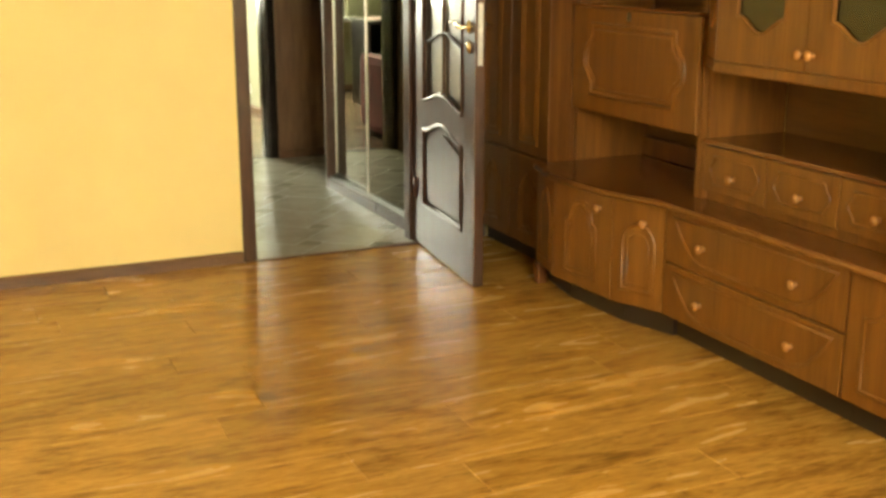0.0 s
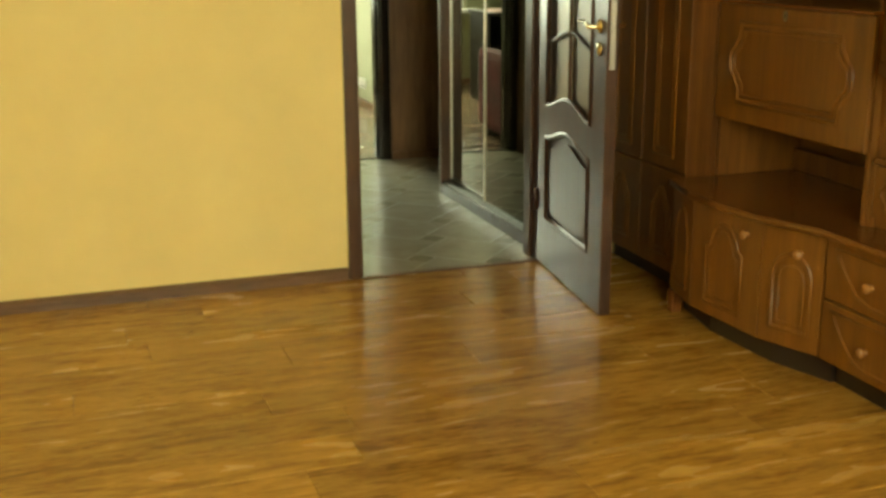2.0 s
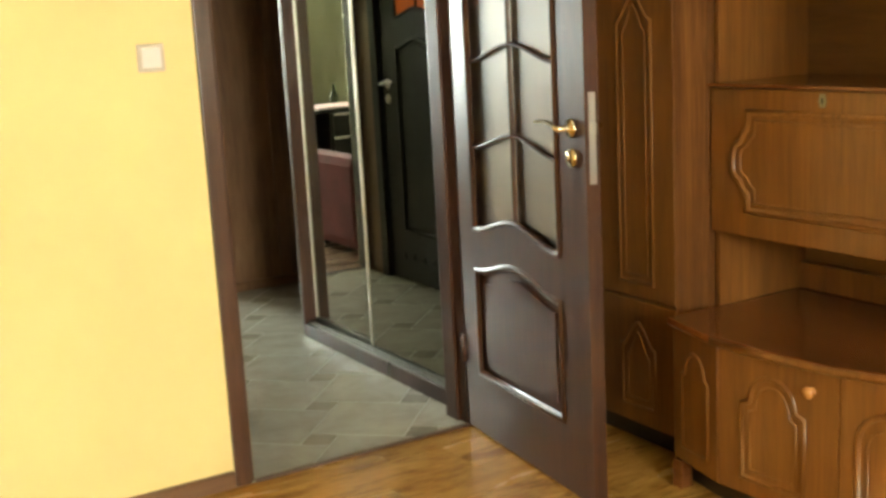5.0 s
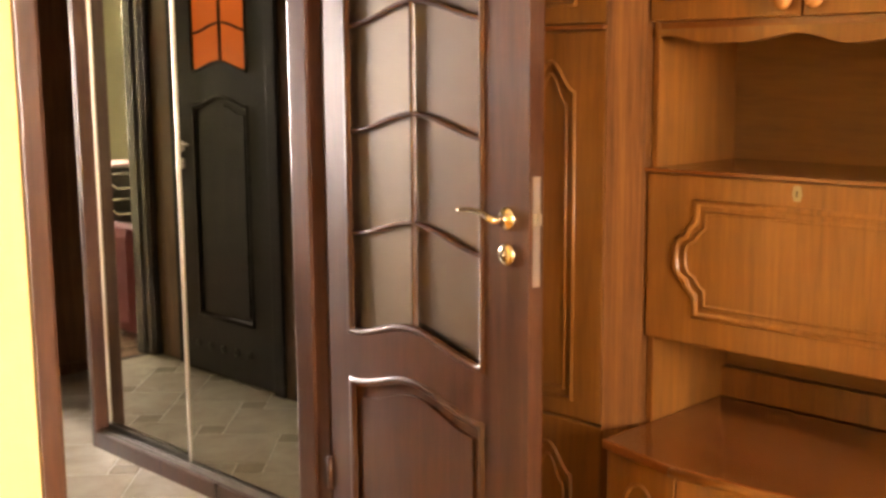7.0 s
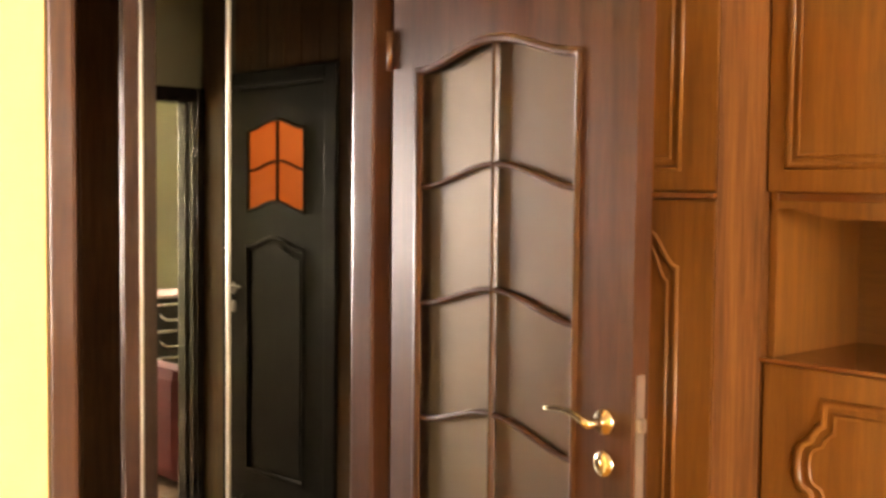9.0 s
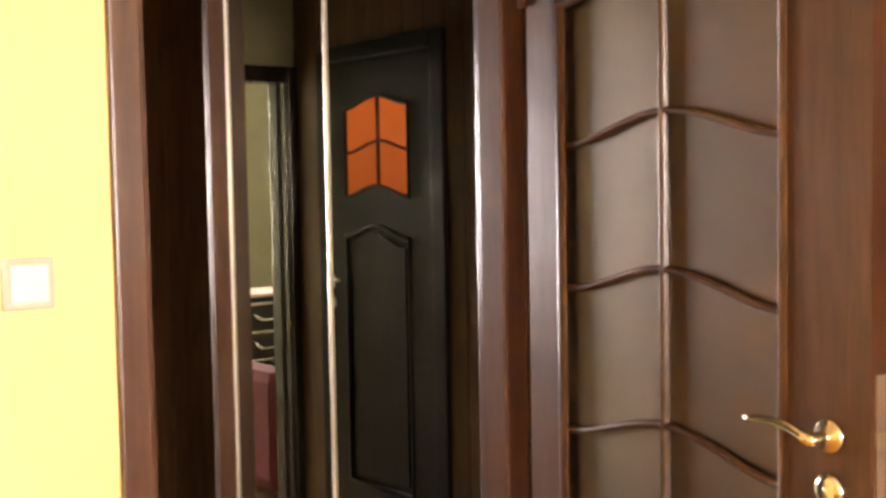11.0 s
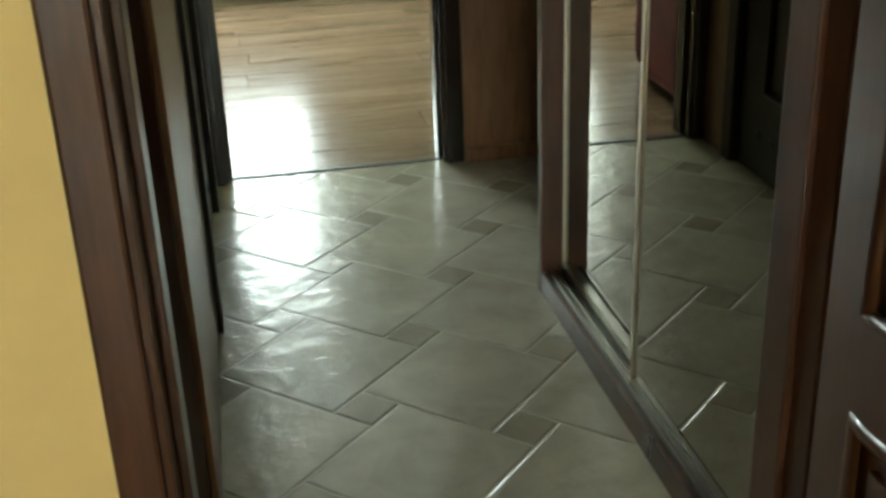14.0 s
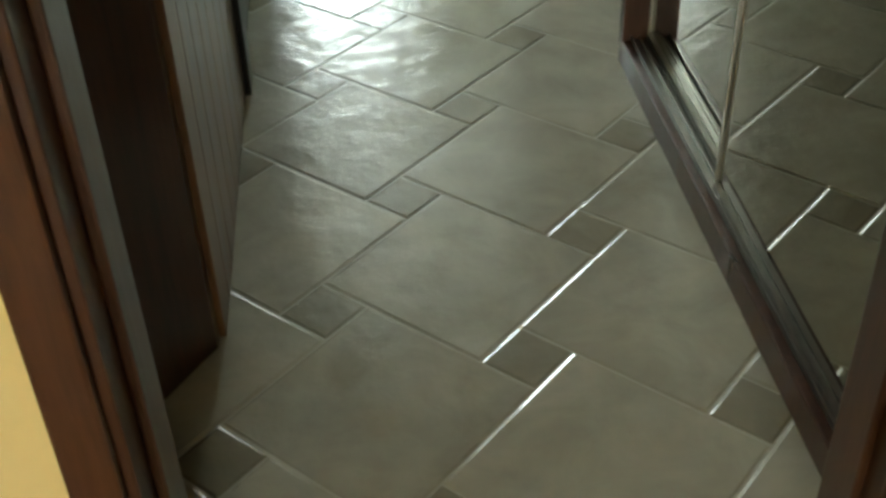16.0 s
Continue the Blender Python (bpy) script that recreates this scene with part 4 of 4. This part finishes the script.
bm = bmesh.new()
tube(bm, [(FAR_E - 0.02, 4.98, 0.17), (FAR_E - 0.04, 5.0, 0.12), (FAR_E - 0.03, 5.04, 0.03), (FAR_E - 0.06, 5.10, 0.006), (FAR_E - 0.03, 5.18, 0.006), (FAR_E - 0.08, 5.27, 0.006), (FAR_E - 0.04, 5.36, 0.006), (FAR_E - 0.025, 5.40, 0.05)], 0.005, 8)
tagged(part("cable", bm, WHITE_PLASTIC, smooth=True), "thin white cable hanging from the socket to the floor corner", "cable")
vase = thing("vase", pose(-1.72, 4.86, 0.7605), "small dark green glass bottle vase on the black desk", "vase")
bm = bmesh.new()
lathe(bm, [(0.022, 0.0), (0.03, 0.01), (0.032, 0.06), (0.014, 0.10), (0.011, 0.15), (0.014, 0.155)], axis="z")
part("bottle", bm, GREEN_GLASS, vase, "", None, True)


# windows
def window(name, x0, x1, z0, z1, y, out, panes, label):
    f = thing(name, pose((x0 + x1) / 2, y, z0), label, "window", kind="structure")
    w, h, t = (x1 - x0), (z1 - z0), 0.06
    part("window_frame", boxes(((-w / 2, -0.035, 0), (w / 2, 0.035, t)), ((-w / 2, -0.035, h - t), (w / 2, 0.035, h)), ((-w / 2, -0.035, t), (-w / 2 + t, 0.035, h - t)), ((w / 2 - t, -0.035, t), (w / 2, 0.035, h - t)), bevel=0.004), WINDOW_WHITE, f)
    step = (w - 2 * t) / panes
    for i in range(panes):
        a = -w / 2 + t + step * i
        b = a + step
        part("sash", boxes(((a + 0.001, -0.03, t), (b - 0.001, 0.03, t + 0.05)), ((a + 0.001, -0.03, h - t - 0.05), (b - 0.001, 0.03, h - t)), ((a + 0.001, -0.03, t + 0.05), (a + 0.05, 0.03, h - t - 0.05)), ((b - 0.05, -0.03, t + 0.05), (b - 0.001, 0.03, h - t - 0.05)), bevel=0.004), WINDOW_WHITE, f)
        g = part("pane", boxes(((a + 0.048, -0.004, t + 0.048), (b - 0.048, 0.004, h - t - 0.048))), CLEAR, f)
        g.visible_shadow = False
    part("window_sill", boxes(((-w / 2 - 0.1, min(0, out) , -0.035), (w / 2 + 0.1, max(0, out), -0.002)), bevel=0.006), WINDOW_WHITE, f, "white window sill")
    return f


window("window_1", -2.25, -0.35, 0.8, 2.3, ROOM_S - 0.1, 0.26, 2, "white two-part window of the living room")
window("window_2", WX0, WX1, WZ0, WZ1, BACK_Y + 0.12, -0.30, 2, "white two-part window of the far room in bright daylight")

# armchair behind the far room's door, and the desk beyond it
chair = thing("armchair", pose(-1.24, 2.97, 0), "dark red upholstered armchair with a rounded back, by the doorway", "armchair")
part("seat", boxes(((-0.30, -0.21, 0.10), (0.30, 0.44, 0.42)), bevel=0.05), RED, chair)
part("backrest", boxes(((-0.44, -0.44, 0.03), (0.44, -0.22, 0.745)), bevel=0.06), RED, chair)
part("armrest", boxes(((-0.44, -0.22, 0.03), (-0.30, 0.48, 0.60)), bevel=0.065), RED, chair)
part("armrest", boxes(((0.30, -0.22, 0.03), (0.44, 0.48, 0.60)), bevel=0.065), RED, chair)
for x in (-0.36, 0.36):
    for y in (-0.33, 0.40):
        bm = bmesh.new()
        lathe(bm, [(0.022, 0.0), (0.028, 0.045)], axis="z", at=(x, y, 0))
        part("leg", bm, BLACK, chair)

desk = thing("desk", pose(-1.31, 4.39, 0), "black desk with a stack of drawers with silver handles", "desk")
part("desktop", boxes(((-1.0, -0.02, 0.735), (0.02, 0.6, 0.76)), bevel=0.003), BLACK, desk)
part("side", boxes(((-0.02, 0.0, 0), (0.0, 0.58, 0.734)), bevel=0.002), BLACK, desk)
part("side", boxes(((-0.155, 0.0, 0), (-0.135, 0.58, 0.734)), bevel=0.002), BLACK, desk)
part("side", boxes(((-0.98, 0.0, 0), (-0.96, 0.58, 0.734)), bevel=0.002), BLACK, desk)
part("back_board", boxes(((-0.959, 0.56, 0.1), (-0.021, 0.58, 0.734))), BLACK, desk)
for i in range(4):
    z = 0.05 + 0.17 * i
    dr = part("drawer", boxes(((-0.575, -0.016, z), (-0.160, 0.0, z + 0.165)), bevel=0.003), BLACK, desk, "", None)
    bm = bmesh.new()
    tube(bm, [(-0.46, -0.018, z + 0.11), (-0.45, -0.045, z + 0.085), (-0.42, -0.055, z + 0.065), (-0.32, -0.055, z + 0.065), (-0.29, -0.045, z + 0.085), (-0.28, -0.018, z + 0.11)], 0.008, 8)
    box(bm, (-0.575, -0.02, z + 0.152), (-0.160, -0.0165, z + 0.165))
    part("handle", bm, BRIGHT, dr, "bright silver bow handle", None, True)
mat = tagged(part("desk_mat", boxes(((-1.95, 4.43, 0.7605), (-1.38, 4.80, 0.772)), bevel=0.003), PINK), "pale pink mat lying on the black desk", "desk mat")

# ---------------------------------------------------------------- floors, last
def plank_floor(name, x0, x1, y0, y1, material, label, w=0.193, ln=1.285):
    fl = structure(name, boxes(((x0, y0, -0.12), (x1, y1, -0.009))), PLINTH, label)
    rng = random.Random(7)
    shared = {}
    y, r = y0, 0
    while y < y1 - 0.01:
        ye = min(y + w, y1)
        x = x0 - rng.uniform(0.1, 0.95) * ln
        while x < x1:
            a, b = max(x, x0), min(x + ln, x1)
            if b - a > 0.03:
                key = (round(b - a, 3), round(ye - y, 3))
                if key not in shared:
                    g = 0.0006
                    bm = bmesh.new()
                    lx, ly = (b - a) / 2 - g, (ye - y) / 2 - g
                    lo = [bm.verts.new(q) for q in ((-lx, -ly, -0.008), (lx, -ly, -0.008), (lx, ly, -0.008), (-lx, ly, -0.008))]
                    mi = [bm.verts.new(q) for q in ((-lx, -ly, -0.0012), (lx, -ly, -0.0012), (lx, ly, -0.0012), (-lx, ly, -0.0012))]
                    c = 0.0012
                    hi = [bm.verts.new(q) for q in ((-lx + c, -ly + c, 0), (lx - c, -ly + c, 0), (lx - c, ly - c, 0), (-lx + c, ly - c, 0))]
                    bm.faces.new(hi)
                    for i in range(4):
                        j = (i + 1) % 4
                        bm.faces.new((lo[i], lo[j], mi[j], mi[i]))
                        bm.faces.new((mi[i], mi[j], hi[j], hi[i]))
                    me = finish(bm, "plank")
                    me.materials.append(material)
                    shared[key] = me
                ob = new("plank", shared[key])
                ob.location = ((a + b) / 2, (y + ye) / 2, 0)
                ob.parent = fl
            x += ln
        y = ye
        r += 1
    return fl


plank_floor("floor", ROOM_W, ROOM_E, ROOM_S, -0.012, OAK_FLOOR, "glossy golden oak laminate floor")
plank_floor("floor_far_room", FAR_W, FAR_E, HALL_END + 0.045, BACK_Y, FAR_FLOOR, "brown oak laminate floor of the far room")

hall = structure("floor_hall", boxes(((-1.8, -0.011, -0.12), (1.65, HALL_END + 0.044, -0.0018))), GROUT, "beige stone tiles laid diagonally with small insets")
BIG, SML, TURN_T, CX, CY = 0.328, 0.102, 46.3, -0.4665, 0.966
u = Vector((math.cos(radians(TURN_T)), math.sin(radians(TURN_T))))
v = Vector((-u.y, u.x))
origin = Vector((CX, CY)) - u * (BIG + SML / 2) - v * (SML / 2)
rng = random.Random(3)
tile_mesh = {}
for i in range(-14, 15):
    for j in range(-14, 15):
        o = origin + (u * BIG + v * SML) * i + (-u * SML + v * BIG) * j
        for side, at in ((BIG, o), (SML, o + u * BIG)):
            g = 0.0012
            a = side / 2 - g
            cc = at + (u + v) * side / 2
            corners = [cc + u * sx * a + v * sy * a for sx, sy in ((-1, -1), (1, -1), (1, 1), (-1, 1))]
            poly = clip([(p.x, p.y) for p in corners], -1.75, 1.6, -0.010, HALL_END + 0.043)
            if not poly:
                continue
            pc = Vector((sum(p[0] for p in poly) / len(poly), sum(p[1] for p in poly) / len(poly)))
            whole = len(poly) == 4 and abs(pc.x - cc.x) + abs(pc.y - cc.y) < 1e-4
            key = (side, i * 100 + j if not whole else 0)
            if key not in tile_mesh:
                bm = bmesh.new()
                rel = [Vector((p[0] - pc.x, p[1] - pc.y)) for p in poly]
                base = [bm.verts.new((p.x, p.y, -0.0034)) for p in rel]
                edge = [bm.verts.new((p.x, p.y, -0.0022)) for p in rel]
                top = [bm.verts.new((p.x * (1 - 0.008 / max(0.02, p.length)), p.y * (1 - 0.008 / max(0.02, p.length)), 0.0)) for p in rel]
                bm.faces.new(top)
                n = len(rel)
                for k in range(n):
                    q = (k + 1) % n
                    bm.faces.new((base[k], base[q], edge[q], edge[k]))
                    bm.faces.new((edge[k], edge[q], top[q], top[k]))
                me = finish(bm, "tile")
                me.materials.append(TILE if side == BIG else TILE_SMALL)
                tile_mesh[key] = me
            ob = new("tile", tile_mesh[key])
            ob.location = (pc.x, pc.y, 0.0)
            ob.rotation_euler = (rng.uniform(-0.0025, 0.0025), rng.uniform(-0.0025, 0.0025), 0)
            ob.parent = hall
tagged(part("threshold", boxes(((DOOR_L + 0.022, -0.022, 0.0005), (DOOR_R - 0.022, 0.004, 0.005)), bevel=0.0015), SKIRT), "thin brown threshold strip between laminate and tiles", "threshold")
tagged(part("threshold", boxes(((FAR_L + 0.022, HALL_END + 0.03, 0.0005), (FAR_R - 0.022, HALL_END + 0.05, 0.004)), bevel=0.0015), WENGE), "thin dark threshold strip of the far room", "threshold")
